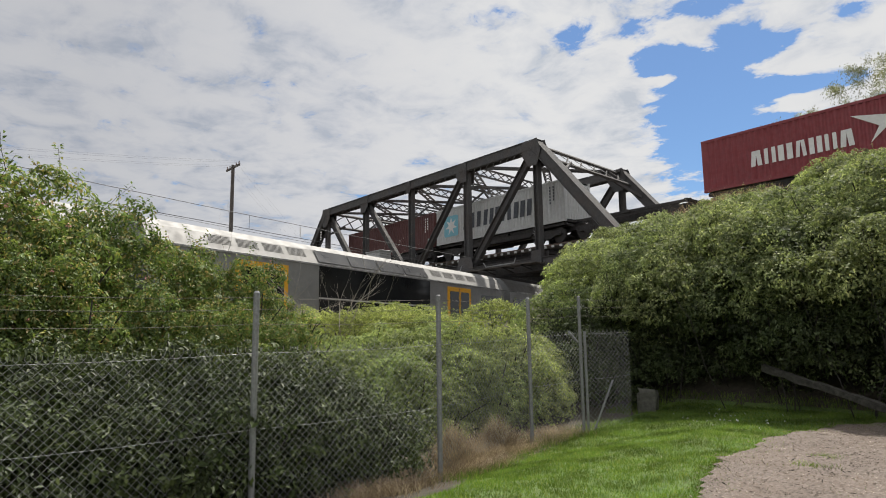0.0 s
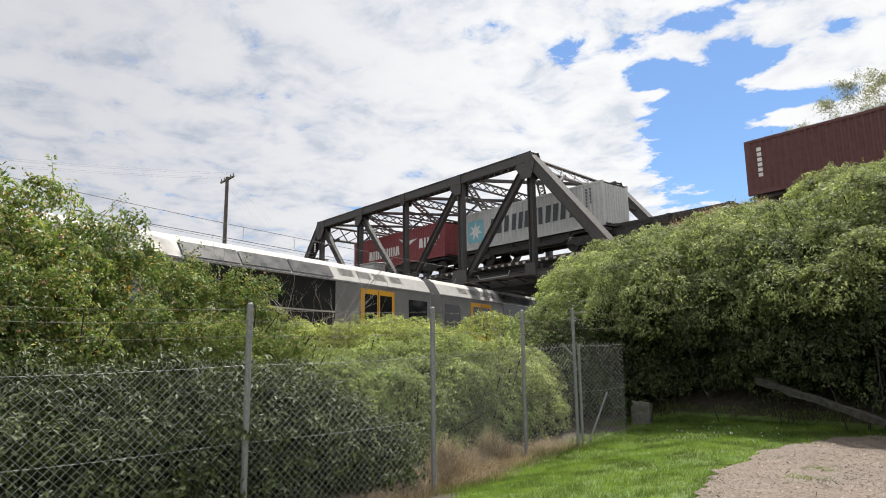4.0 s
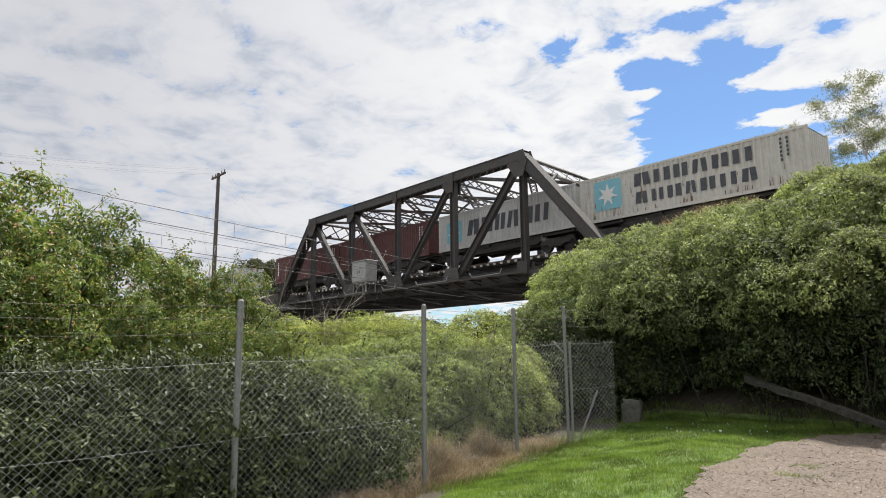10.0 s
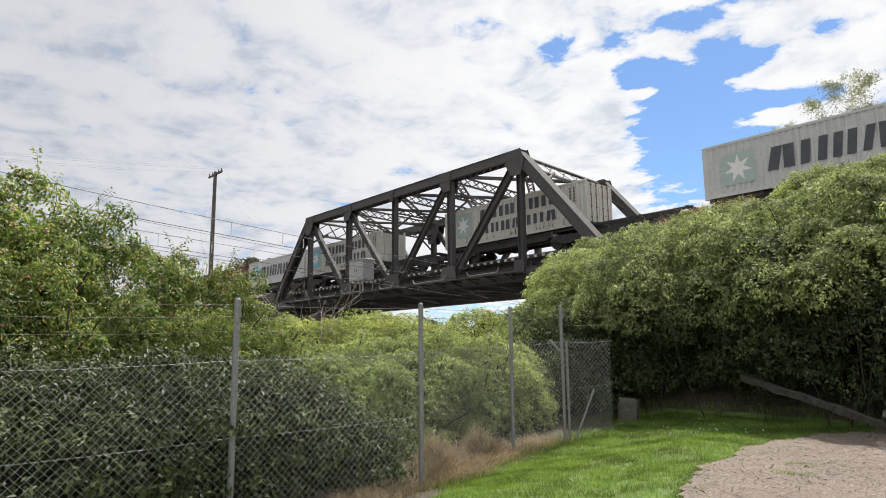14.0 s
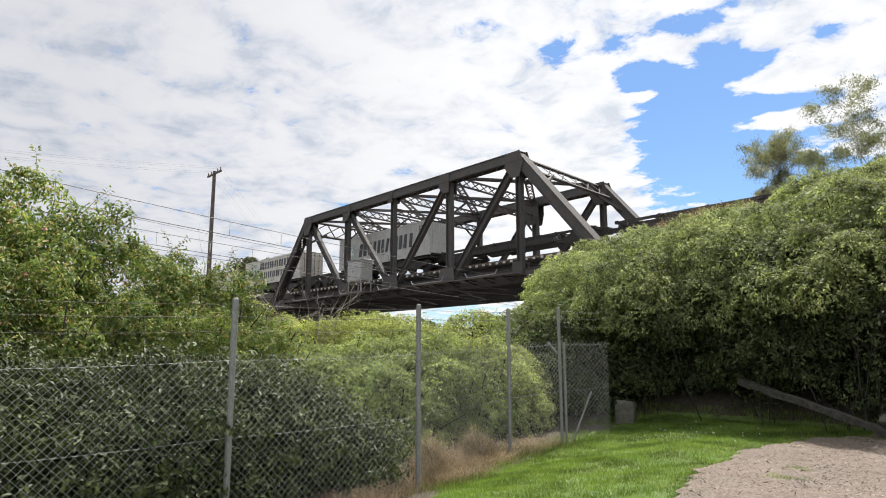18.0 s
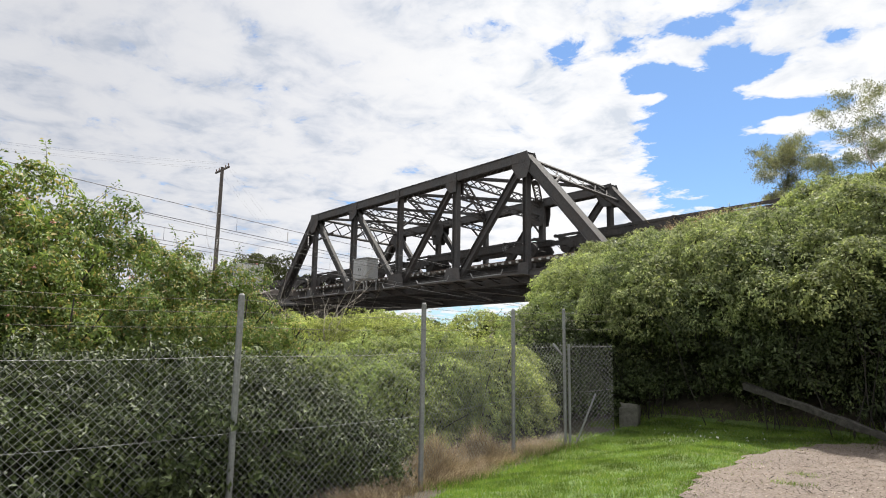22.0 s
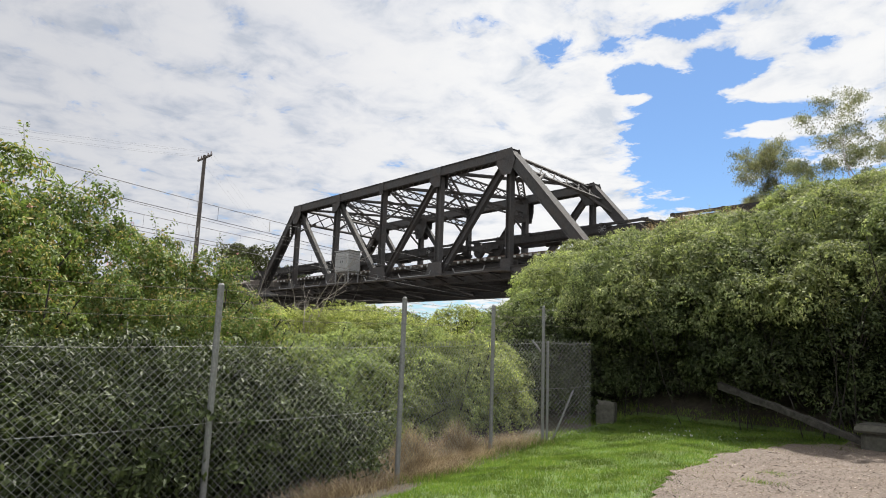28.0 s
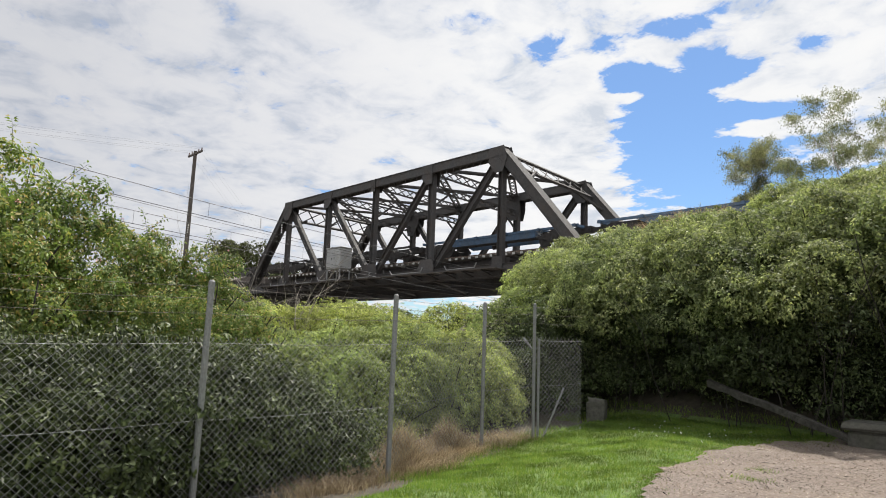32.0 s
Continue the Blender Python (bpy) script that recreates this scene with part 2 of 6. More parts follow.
M["insulator"] = material("brown_porcelain", (0.16, 0.09, 0.07), 0.3, 0, 0.1, 10, 0.1, 3, None, 0)
M["pole_wood"] = material("pole_timber", (0.12, 0.105, 0.095), 0.9, 0, 0.35, 12, 0.4, 1, None, 0.4, 30)
M["box_grey"] = material("cabinet_paint", (0.35, 0.36, 0.36), 0.5, 0.1, 0.08, 8, 0.35, 1.5, (0.25, 0.23, 0.2), 0.05, 30, 0, 0, 0.3)
M["grass_soil"] = material("turf", (0.080, 0.135, 0.028), 0.95, 0, 0.45, 14, 0.5, 0.9, (0.12, 0.125, 0.045), 0.8, 30)
M["soil"] = material("leaf_litter", (0.055, 0.045, 0.032), 1.0, 0, 0.4, 9, 0.5, 1.1, (0.035, 0.035, 0.02), 0.8, 18)
M["gravel"] = material("gravel_and_bark", (0.158, 0.128, 0.109), 0.95, 0, 0.45, 30, 0.6, 1.1, (0.125, 0.092, 0.072), 1.0, 30)
# timber tone lowered to stand in for shade under the bushes
M["old_timber"] = material("old_timber", (0.060, 0.056, 0.048), 0.95, 0, 0.6, 14, 0.85, 7, (0.018, 0.018, 0.013), 0.8, 30)
M["bark"] = material("shrub_bark", (0.036, 0.031, 0.026), 0.9, 0, 0.35, 30, 0.3, 4, None, 0.5, 60)
M["gum_bark"] = material("gum_bark", (0.42, 0.37, 0.32), 0.8, 0, 0.3, 8, 0.5, 2, (0.25, 0.20, 0.17), 0.3, 20)
M["dead_twig"] = material("dead_twigs", (0.30, 0.27, 0.24), 0.9, 0, 0.25, 20, 0.2, 5, None, 0)
M["leaf"] = leaf_material("lantana_leaf", (0.098, 0.125, 0.064), (0.265, 0.300, 0.158), 0.45, 0.42, (0.42, 0.44, 0.24))
M["leaf_light"] = leaf_material("pale_shrub_leaf", (0.120, 0.156, 0.066), (0.330, 0.370, 0.130), 0.50, 0.45, (0.44, 0.46, 0.24))
# dark leaf; under the thicket its colour also stands in for shade
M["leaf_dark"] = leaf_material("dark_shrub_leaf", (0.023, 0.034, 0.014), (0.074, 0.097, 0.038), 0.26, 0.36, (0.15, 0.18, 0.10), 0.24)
M["leaf_mid"] = leaf_material("small_shrub_leaf", (0.125, 0.162, 0.074), (0.305, 0.350, 0.168), 0.50, 0.42, (0.40, 0.43, 0.20))
M["leaf_tall"] = leaf_material("thicket_leaf", (0.070, 0.110, 0.036), (0.170, 0.230, 0.075), 0.36, 0.36, (0.34, 0.27, 0.12), 0.26)
M["leaf_gum"] = leaf_material("gum_leaf", (0.120, 0.130, 0.092), (0.235, 0.245, 0.180), 0.45, 0.5, (0.24, 0.22, 0.15))
M["leaf_far"] = leaf_material("far_tree_leaf", (0.045, 0.055, 0.026), (0.075, 0.085, 0.036), 0.2, 0.6)
M["blade"] = leaf_material("grass_blade", (0.072, 0.130, 0.026), (0.140, 0.212, 0.045), 0.45, 0.45, (0.24, 0.27, 0.09))
M["dry_blade"] = leaf_material("dry_grass", (0.13, 0.092, 0.072), (0.40, 0.300, 0.245), 0.25, 0.8, (0.58, 0.49, 0.40))
M["chip"] = leaf_material("bark_chip", (0.095, 0.075, 0.063), (0.205, 0.172, 0.152), 0.0, 0.85, (0.34, 0.31, 0.285))
# mossy patches on a base darkened for the shade at the bank's foot
M["shaded_mossy"] = material("shaded_mossy_stone", (0.085, 0.082, 0.07), 0.95, 0, 0.35, 16, 0.6, 2.5, (0.07, 0.075, 0.05), 0.6, 35)
M["flower"] = material("pink_flower", (0.62, 0.30, 0.28), 0.7, 0, 0.2, 30, 0.1, 5, None, 0)


# ---- mesh building ----
class Build:
    """Collects faces for one mesh."""

    def __init__(self):
        self.v, self.f = [], []

    def add(self, verts, faces):
        n = len(self.v)
        self.v.extend([tuple(p) for p in verts])
        self.f.extend([tuple(i + n for i in f) for f in faces])
        return self

    def box(self, lo, hi, m=None, bevel=0.0):
        x0, y0, z0 = lo
        x1, y1, z1 = hi
        if bevel:
            b = bevel
            ring = [(x0 + b, y0), (x1 - b, y0), (x1, y0 + b), (x1, y1 - b), (x1 - b, y1), (x0 + b, y1), (x0, y1 - b), (x0, y0 + b)]
            inner = [(min(max(px, x0 + b), x1 - b), min(max(py, y0 + b), y1 - b)) for px, py in ring]
            vs = [(*p, z0) for p in inner] + [(*p, z0 + b) for p in ring] + [(*p, z1 - b) for p in ring] + [(*p, z1) for p in inner]
            fs = [tuple(reversed(range(8))), tuple(range(24, 32))]
            for k in range(3):
                for i in range(8):
                    j = (i + 1) % 8
                    fs.append((k * 8 + i, k * 8 + j, k * 8 + 8 + j, k * 8 + 8 + i))
        else:
            vs = [(x0, y0, z0), (x1, y0, z0), (x1, y1, z0), (x0, y1, z0), (x0, y0, z1), (x1, y0, z1), (x1, y1, z1), (x0, y1, z1)]
            fs = [(3, 2, 1, 0), (4, 5, 6, 7), (0, 1, 5, 4), (1, 2, 6, 5), (2, 3, 7, 6), (3, 0, 4, 7)]
        if m is not None:
            vs = [m @ Vector(p) for p in vs]
        return self.add(vs, fs)

    def beam(self, a, b, w, h, up=(0, 0, 1), bevel=0.0):
        """A bar from a to b, w wide (across up) and h deep (along up)."""
        a, b = Vector(a), Vector(b)
        d = b - a
        n = d.length
        d.normalize()
        u = Vector(up)
        s = d.cross(u)
        if s.length < 1e-4:
            s = d.cross(Vector((0, 1, 0)))
        s.normalize()
        u = s.cross(d)
        m = Matrix((( d.x, s.x, u.x, a.x), (d.y, s.y, u.y, a.y), (d.z, s.z, u.z, a.z), (0, 0, 0, 1)))
        return self.box((0, -w / 2, -h / 2), (n, w / 2, h / 2), m, bevel)

    def tube(self, a, b, r0, r1=None, n=8, caps=True):
        a, b = Vector(a), Vector(b)
        r1 = r0 if r1 is None else r1
        d = (b - a).normalized()
        s = d.cross(Vector((0, 0, 1)))
        if s.length < 1e-3:
            s = d.cross(Vector((0, 1, 0)))
        s.normalize()
        u = s.cross(d)
        vs = []
        for c, r in ((a, r0), (b, r1)):
            for i in range(n):
                t = 2 * math.pi * i / n
                vs.append(c + s * (r * math.cos(t)) + u * (r * math.sin(t)))
        fs = [(i, (i + 1) % n, n + (i + 1) % n, n + i) for i in range(n)]
        if caps:
            fs += [tuple(reversed(range(n))), tuple(range(n, 2 * n))]
        return self.add(vs, fs)

    def path(self, pts, r, n=5):
        for p, q in zip(pts, pts[1:]):
            self.tube(p, q, r, r, n, False)
        return self

    def loft(self, rings, closed=True, caps=True):
        n = len(rings[0])
        vs = [p for ring in rings for p in ring]
        fs = []
        for k in range(len(rings) - 1):
            for i in range(n if closed else n - 1):
                j = (i + 1) % n
                fs.append((k * n + i, k * n + j, k * n + n + j, k * n + n + i))
        if caps and closed:
            fs += [tuple(reversed(range(n))), tuple(range(len(vs) - n, len(vs)))]
        return self.add(vs, fs)

    def plate(self, pts, normal, thick):
        """A flat plate with the outline pts, thick along normal."""
        k = Vector(normal).normalized() * (thick / 2)
        return self.loft([[Vector(p) - k for p in pts], [Vector(p) + k for p in pts]])


def mesh_of(name, b, smooth=False):
    me = bpy.data.meshes.new(name)
    if isinstance(b, Build):
        me.from_pydata(b.v, [], b.f)
    else:
        me.from_pydata(*b)
    if smooth:
        me.shade_smooth()
    me.update()
    return me


def part(name, b, mat, parent=None, label="", m=None, smooth=False):
    me = b if isinstance(b, bpy.types.Mesh) else mesh_of(name, b, smooth)
    if mat is not None and not me.materials:
        me.materials.append(mat)
    ob = new(name, me)
    if parent is not None:
        ob.parent = parent
    if m is not None:
        ob.matrix_basis = m
    if label:
        tagged(ob, label)
    return ob


def thing(name, m=None, label="", category="", group="", kind=""):
    ob = new(name)
    ob.empty_display_size = 0.2
    if m is not None:
        ob.matrix_basis = m
    return tagged(ob, label, category, group, kind)


def smooth01(x, a, b):
    t = min(1.0, max(0.0, (x - a) / (b - a)))
    return t * t * (3 - 2 * t)


# ---- plan ----
RAIL = 7.54                        # freight rail head
NEAR_Y, FAR_Y = 27.75, 37.5        # truss planes
TRACK_1, TRACK_2 = 30.58, 34.7     # freight track centres
U1_X, PANEL = -25.05, 6.22
Z_TOP, Z_BOT = 13.13, 6.05          # chord centre lines
FAR_DX = -1.0                      # the far truss stands this much further on
L_X = [U1_X + PANEL - PANEL * i for i in range(7)]
LINE_AZ = radians(-70.96)          # way of the electric train
LINE_DIR = Vector((math.cos(LINE_AZ), math.sin(LINE_AZ), 0))
LINE_SIDE = Vector((LINE_DIR.y, -LINE_DIR.x, 0))   # away from the viewer
LINE_Q = Vector((-22.62, 14.37, 0)) + LINE_SIDE * 1.43
LOW_RAIL = 1.22


def fall(d):
    """How far the bank lies below its top, d metres out from it."""
    for (a, za), (b, zb) in (((0, 0), (7, 2.3)), ((7, 2.3), (10, 3.8)), ((10, 3.8), (14.6, 6.7))):
        if d <= b:
            return za + (zb - za) * (d - a) / (b - a)
    return 6.7 + (d - 14.6) * 0.6


def ground_z(x, y):
    lawn = 0.0018 * min(max(y, 0.0), 14.0) ** 2
    lawn -= 0.24 * smooth01(-x, 5.0, 7.2) * (1 - smooth01(y, 8.0, 13.0))
    low = lawn + (0.45 - lawn) * smooth01(-x, 9.0, 15.0)
    dy = max(0.0, 27.0 - y, y - 39.0)
    right = 6.9 - fall(math.hypot(dy, max(0.0, -14.5 - x) * 1.9))
    left = 6.9 - fall(math.hypot(dy, max(0.0, x + 59.5) * 3.5))
    return max(low, right, left)


def build_ground():
    def axis(knots):
        out = []
        for (a, b, n) in knots:
            out += [a + (b - a) * i / n for i in range(n)]
        return out + [knots[-1][1]]
    xs = axis([(-2500, -300, 6), (-300, -80, 8), (-80, -24, 28), (-24, 6, 100), (6, 60, 20), (60, 300, 8), (300, 2500, 6)])
    ys = axis([(-2500, -200, 6), (-200, -20, 8), (-20, 0, 16), (0, 16, 64), (16, 46, 50), (46, 120, 14), (120, 2500, 10)])
    vs, fs = [], []
    for y in ys:
        for x in xs:
            z = ground_z(x, y)
            if -25 < x < 10 and -2 < y < 30:
                z += 0.05 * noise.noise((x * 0.9, y * 0.9, 0)) + 0.02 * noise.noise((x * 4, y * 4, 3))
            vs.append((x, y, z))
    n = len(xs)
    for j in range(len(ys) - 1):
        for i in range(n - 1):
            fs.append((j * n + i, j * n + i + 1, (j + 1) * n + i + 1, (j + 1) * n + i))
    ob = part("ground", (vs, [], fs), M["soil"], smooth=True)
    return tagged(ob, "dark leaf litter and soil falling to a railway cutting", "ground", kind="structure")


build_ground()


# ---- lawn and gravel ----
def gravel_edge(y):
    """x at which the lawn gives way to gravel."""
    line = [(-5.0, -2.9), (3.0, -2.84), (6.7, -3.72), (7.7, -4.15), (9.6, -4.42), (11.2, -4.02), (12.3, -3.35), (14.0, -2.2)]
    for (y0, x0), (y1, x1) in zip(line, line[1:]):
        if y <= y1:
            return x0 + (x1 - x0) * (y - y0) / (y1 - y0)
    return -2.2


def is_gravel(x, y):
    wob = 0.22 * noise.noise((x * 0.8, y * 0.8, 7)) + 0.10 * noise.noise((x * 3, y * 3, 9))
    return x + wob > gravel_edge(y) and y < 12.2


def is_lawn(x, y):
    wob = 0.25 * noise.noise((x * 0.9, y * 0.9, 2))
    west = -5.55 - 0.55 * max(0.0, y - 4.6) if y < 6.2 else -6.43 - 0.36 * (y - 6.2)
    return max(west, -7.7) < x + 0.6 * wob and y + wob < 12.6


def sheet(name, inside, lift, mat, label, category, step=0.16):
    vs, fs, ids = [], [], {}
    def vert(i, j):
        if (i, j) not in ids:
            x, y = i * step, j * step
            ids[i, j] = len(vs)
            vs.append((x, y, ground_z(x, y) + lift + 0.05 * noise.noise((x * 0.9, y * 0.9, 0)) + 0.02 * noise.noise((x * 4, y * 4, 3))
                       + 0.012 * noise.noise((x * 9, y * 9, 5))))
        return ids[i, j]
    for i in range(int(-9 / step), int(7 / step)):
        for j in range(int(-5 / step), int(14 / step)):
            if inside((i + 0.5) * step, (j + 0.5) * step):
                fs.append((vert(i, j), vert(i + 1, j), vert(i + 1, j + 1), vert(i, j + 1)))
    return tagged(part(name, (vs, [], fs), mat, smooth=True), label, category, kind="structure")


sheet("lawn", is_lawn, 0.045, M["grass_soil"], "short bright green mown grass beside a gravel path", "lawn")
sheet("pavement", is_gravel, 0.075, M["gravel"], "pale brown gravel and bark chips of a path", "path", 0.08)


# ---- truss bridge ----
def lattice(b, a0, a1, across, depth, bays, leg=0.11, bar=0.075, cross=True):
    """A laced member from a0 to a1: two angles depth apart along across, with lacing bars between them."""
    a0, a1 = Vector(a0), Vector(a1)
    k = Vector(across).normalized() * (depth / 2)
    n = (a1 - a0).normalized().cross(k).normalized()
    b.beam(a0 + k, a1 + k, leg, leg, n)
    b.beam(a0 - k, a1 - k, leg, leg, n)
    for i in range(bays):
        p, q = a0.lerp(a1, i / bays), a0.lerp(a1, (i + 1) / bays)
        if cross or i % 2 == 0:
            b.beam(p - k, q + k, 0.02, bar, k)
        if cross or i % 2 == 1:
            b.beam(p + k, q - k, 0.02, bar, k)


def box_member(b, p, q, wide, deep, up):
    """A riveted box: two web plates, a cover plate and edge angles."""
    p, q, u = Vector(p), Vector(q), Vector(up).normalized()
    s = (q - p).normalized().cross(u).normalized()
    for k in (-1, 1):
        o = s * (k * (wide / 2 - 0.03))
        b.beam(p + o, q + o, 0.04, deep, u)
        b.beam(p + o * 1.16 - u * (deep / 2 - 0.05), q + o * 1.16 - u * (deep / 2 - 0.05), 0.12, 0.03, u)
    b.beam(p + u * (deep / 2 + 0.012), q + u * (deep / 2 + 0.012), wide + 0.12, 0.03, u)
    n = max(2, int((q - p).length / 0.6))
    for i in range(n):
        a0, a1 = p.lerp(q, i / n) - u * (deep / 2 - 0.02), p.lerp(q, (i + 1) / n) - u * (deep / 2 - 0.02)
        b.beam(a0 - s * (wide / 2 - 0.05), a1 + s * (wide / 2 - 0.05), 0.06, 0.015, u)


def rivets(b, pts, normal, r=0.022):
    n = Vector(normal).normalized() * 0.014
    for p in pts:
        b.tube(Vector(p), Vector(p) + n, r, r * 0.6, 6)


def build_bridge():
    br = thing("truss_bridge", label="dark grey riveted steel through truss carrying two tracks", category="bridge")
    S, K = M["steel_dark"], M["steel_black"]
    up = Vector((0, 0, 1))
    for y in (NEAR_Y, FAR_Y):
        out = -1 if y == NEAR_Y else 1
        dx = 0.0 if y == NEAR_Y else FAR_DX
        U = [None] + [Vector((L_X[i] + dx, y, Z_TOP)) for i in range(1, 6)]
        L = [Vector((x + dx, y, Z_BOT)) for x in L_X]
        b = Build()
        box_member(b, U[1] + Vector((0.25, 0, 0)), U[5] - Vector((0.25, 0, 0)), 0.60, 0.62, up)
        part("top_chord", b, S, br)
        for lo, hi in ((L[0], U[1]), (L[6], U[5])):
            b = Build()
            d = (hi - lo).normalized()
            n = Vector((0, 1, 0)).cross(d)
            if n.z < 0:
                n = -n
            box_member(b, lo, hi + d * 0.12, 0.60, 0.62, n)
            part("end_post", b, S, br)
        for i in range(1, 6):
            b = Build()
            wide = 0.34 if i in (1, 3, 5) else 0.42
            for s in (-1, 1):
                b.beam(L[i] + Vector((s * (wide / 2), 0, 0.2)), U[i] + Vector((s * (wide / 2), 0, -0.28)), 0.34, 0.035, (1, 0, 0))
            b.beam(L[i] + Vector((0, 0, 0.2)), U[i] - Vector((0, 0, 0.28)), 0.03, wide, (1, 0, 0))
            part("vertical_post", b, S, br)
        for i, j in ((1, 2), (2, 3), (4, 3), (5, 4)):
            b = Build()
            d = (L[j] - U[i]).normalized()
            side = Vector((0, 1, 0)).cross(d)
            w = 0.44 if i in (1, 5) else 0.36
            for s in (-1, 1):
                b.beam(U[i] + d * 0.5 + side * (s * w / 2), L[j] - d * 0.4 + side * (s * w / 2), 0.30, 0.04, side)
            b.beam(U[i] + d * 0.5, L[j] - d * 0.4, 0.025, w, side)
            part("diagonal", b, S, br)
        b = Build()
        for s in (-1, 1):
            b.beam(L[0] + Vector((0.4, s * 0.22, 0)), L[6] + Vector((-0.4, s * 0.22, 0)), 0.035, 0.74)
            for z in (-0.36, 0.36):
                b.beam(L[0] + Vector((0.4, s * 0.26, z)), L[6] + Vector((-0.4, s * 0.26, z)), 0.14, 0.03)
        for i in range(60):
            x = L_X[0] + dx - 37.2 * i / 60
            b.beam((x, y - 0.2, Z_BOT + 0.36), (x - 0.6, y + 0.2, Z_BOT + 0.36), 0.07, 0.014)
        part("bottom_chord", b, S, br)
        # gusset plates with rivets
        for i in range(1, 6):
            for s in (-0.33, 0.33):
                g = Build()
                yy = y + s
                c = L[i]
                if i in (2, 3, 4):
                    w, h = (0.95, 1.15) if i == 3 else (0.75, 1.05)
                    pts = [(c.x - w, yy, c.z - 0.35), (c.x + w, yy, c.z - 0.35), (c.x + w, yy, c.z + 0.55), (c.x + w * 0.75, yy, c.z + h), (c.x - w * 0.75, yy, c.z + h), (c.x - w, yy, c.z + 0.55)]
                else:
                    pts = [(c.x - 0.4, yy, c.z - 0.35), (c.x + 0.4, yy, c.z - 0.35), (c.x + 0.4, yy, c.z + 0.8), (c.x - 0.4, yy, c.z + 0.8)]
                g.plate(pts, (0, 1, 0), 0.03)
                if y == NEAR_Y and s < 0:
                    rivets(g, [(c.x + dx * 0.14, yy - 0.015, c.z + 0.1 + dz * 0.14) for dx in range(-2, 3) for dz in range(0, 5)], (0, -1, 0))
                part("gusset_plate", g, S, br)
            for s in (-0.34, 0.34):
                g = Build()
                yy = y + s
                c = U[i]
                if i in (1, 5):
                    k = 1 if i == 1 else -1
                    pts = [(c.x + k * 0.62, yy, c.z - 0.42), (c.x + k * 0.35, yy, c.z + 0.36), (c.x - k * 0.85, yy, c.z + 0.30), (c.x - k * 0.85, yy, c.z - 0.55), (c.x - k * 0.35, yy, c.z - 1.25), (c.x + k * 0.3, yy, c.z - 1.25)]
                elif i in (2, 4) and y == FAR_Y:
                    k = 1 if i == 2 else -1
                    pts = [(c.x + k * 0.55, yy, c.z + 0.3), (c.x - k * 1.05, yy, c.z + 0.3), (c.x - k * 1.05, yy, c.z - 0.75), (c.x - k * 0.45, yy, c.z - 1.75), (c.x + k * 0.35, yy, c.z - 1.75), (c.x + k * 0.55, yy, c.z - 0.9)]
                elif i in (2, 4):
                    k = 1 if i == 2 else -1
                    pts = [(c.x + k * 0.3, yy, c.z + 0.3), (c.x - k * 0.75, yy, c.z + 0.3), (c.x - k * 0.75, yy, c.z - 0.55), (c.x - k * 0.3, yy, c.z - 1.0), (c.x + k * 0.3, yy, c.z - 1.0)]
                else:
                    pts = [(c.x + 0.25, yy, c.z + 0.3), (c.x - 0.25, yy, c.z + 0.3), (c.x - 0.25, yy, c.z - 0.55), (c.x + 0.25, yy, c.z - 0.55)]
                g.plate(pts, (0, 1, 0), 0.03)
                if y == NEAR_Y and s < 0:
                    rivets(g, [(c.x + dx * 0.13, yy - 0.015, c.z - 0.2 - dz * 0.13) for dx in range(-2, 3) for dz in range(0, 4)], (0, -1, 0))
                part("gusset_plate", g, S, br)
        for x in (L_X[0] + dx, L_X[6] + dx):
            part("bearing", Build().box((x - 0.45, y - 0.4, Z_BOT - 0.74), (x + 0.45, y + 0.4, Z_BOT - 0.38)), K, br)
    # cross members between the trusses
    yn, yf = NEAR_Y + 0.3, FAR_Y - 0.3
    for i in range(2, 5):
        x = L_X[i]
        b = Build()
        lattice(b, (x, yn, Z_TOP), (x + FAR_DX, yf, Z_TOP), up, 0.52, 10)
        part("lattice_strut", b, S, br)
        if i in (2, 3, 4):
            b = Build()
            lattice(b, (x, yn, Z_TOP - 1.15), (x + FAR_DX, yf, Z_TOP - 1.15), up, 0.38, 11, 0.10, 0.08)
            part("sway_strut", b, S, br)
            for s, yy, q in ((1, yn, 0), (-1, yf, FAR_DX)):
                part("knee_brace", Build().beam((x + q, yy, Z_TOP - 2.3), (x + q, yy + s * 1.3, Z_TOP - 1.3), 0.10, 0.12), S, br)
    for x0, x1 in ((L_X[1], L_X[0]), (L_X[5], L_X[6])):
        # portal in the plane of the end posts
        down = Vector((x1 - x0, 0, Z_BOT - Z_TOP)).normalized()
        t = Vector((x0, 0, Z_TOP)) + down * 0.62
        b = Build()
        lattice(b, (t.x, yn, t.z), (t.x + FAR_DX, yf, t.z), down, 1.30, 6, 0.17, 0.10)
        for s, yy, q in ((1, yn, 0), (-1, yf, FAR_DX)):
            k = t + down * 2.0 + Vector((q, 0, 0))
            h = t + down * 0.5 + Vector((q, 0, 0))
            b.beam((k.x, yy, k.z), (h.x, yy + s * 1.9, h.z), 0.16, 0.16)
        part("portal", b, S, br)
    for i in range(1, 5):
        b = Build()
        flat = Vector((0.5, 0.5, 0))
        for a0, a1 in (((L_X[i], yn), (L_X[i + 1] + FAR_DX, yf)), ((L_X[i] + FAR_DX, yf), (L_X[i + 1], yn))):
            d = Vector((a1[0] - a0[0], a1[1] - a0[1], 0)).normalized()
            lattice(b, (*a0, Z_TOP + 0.12), (*a1, Z_TOP + 0.12), (-d.y, d.x, 0), 0.42, 12, 0.11, 0.085, True)
        c = Vector(((L_X[i] + L_X[i + 1] + FAR_DX) / 2, (yn + yf) / 2, Z_TOP + 0.06))
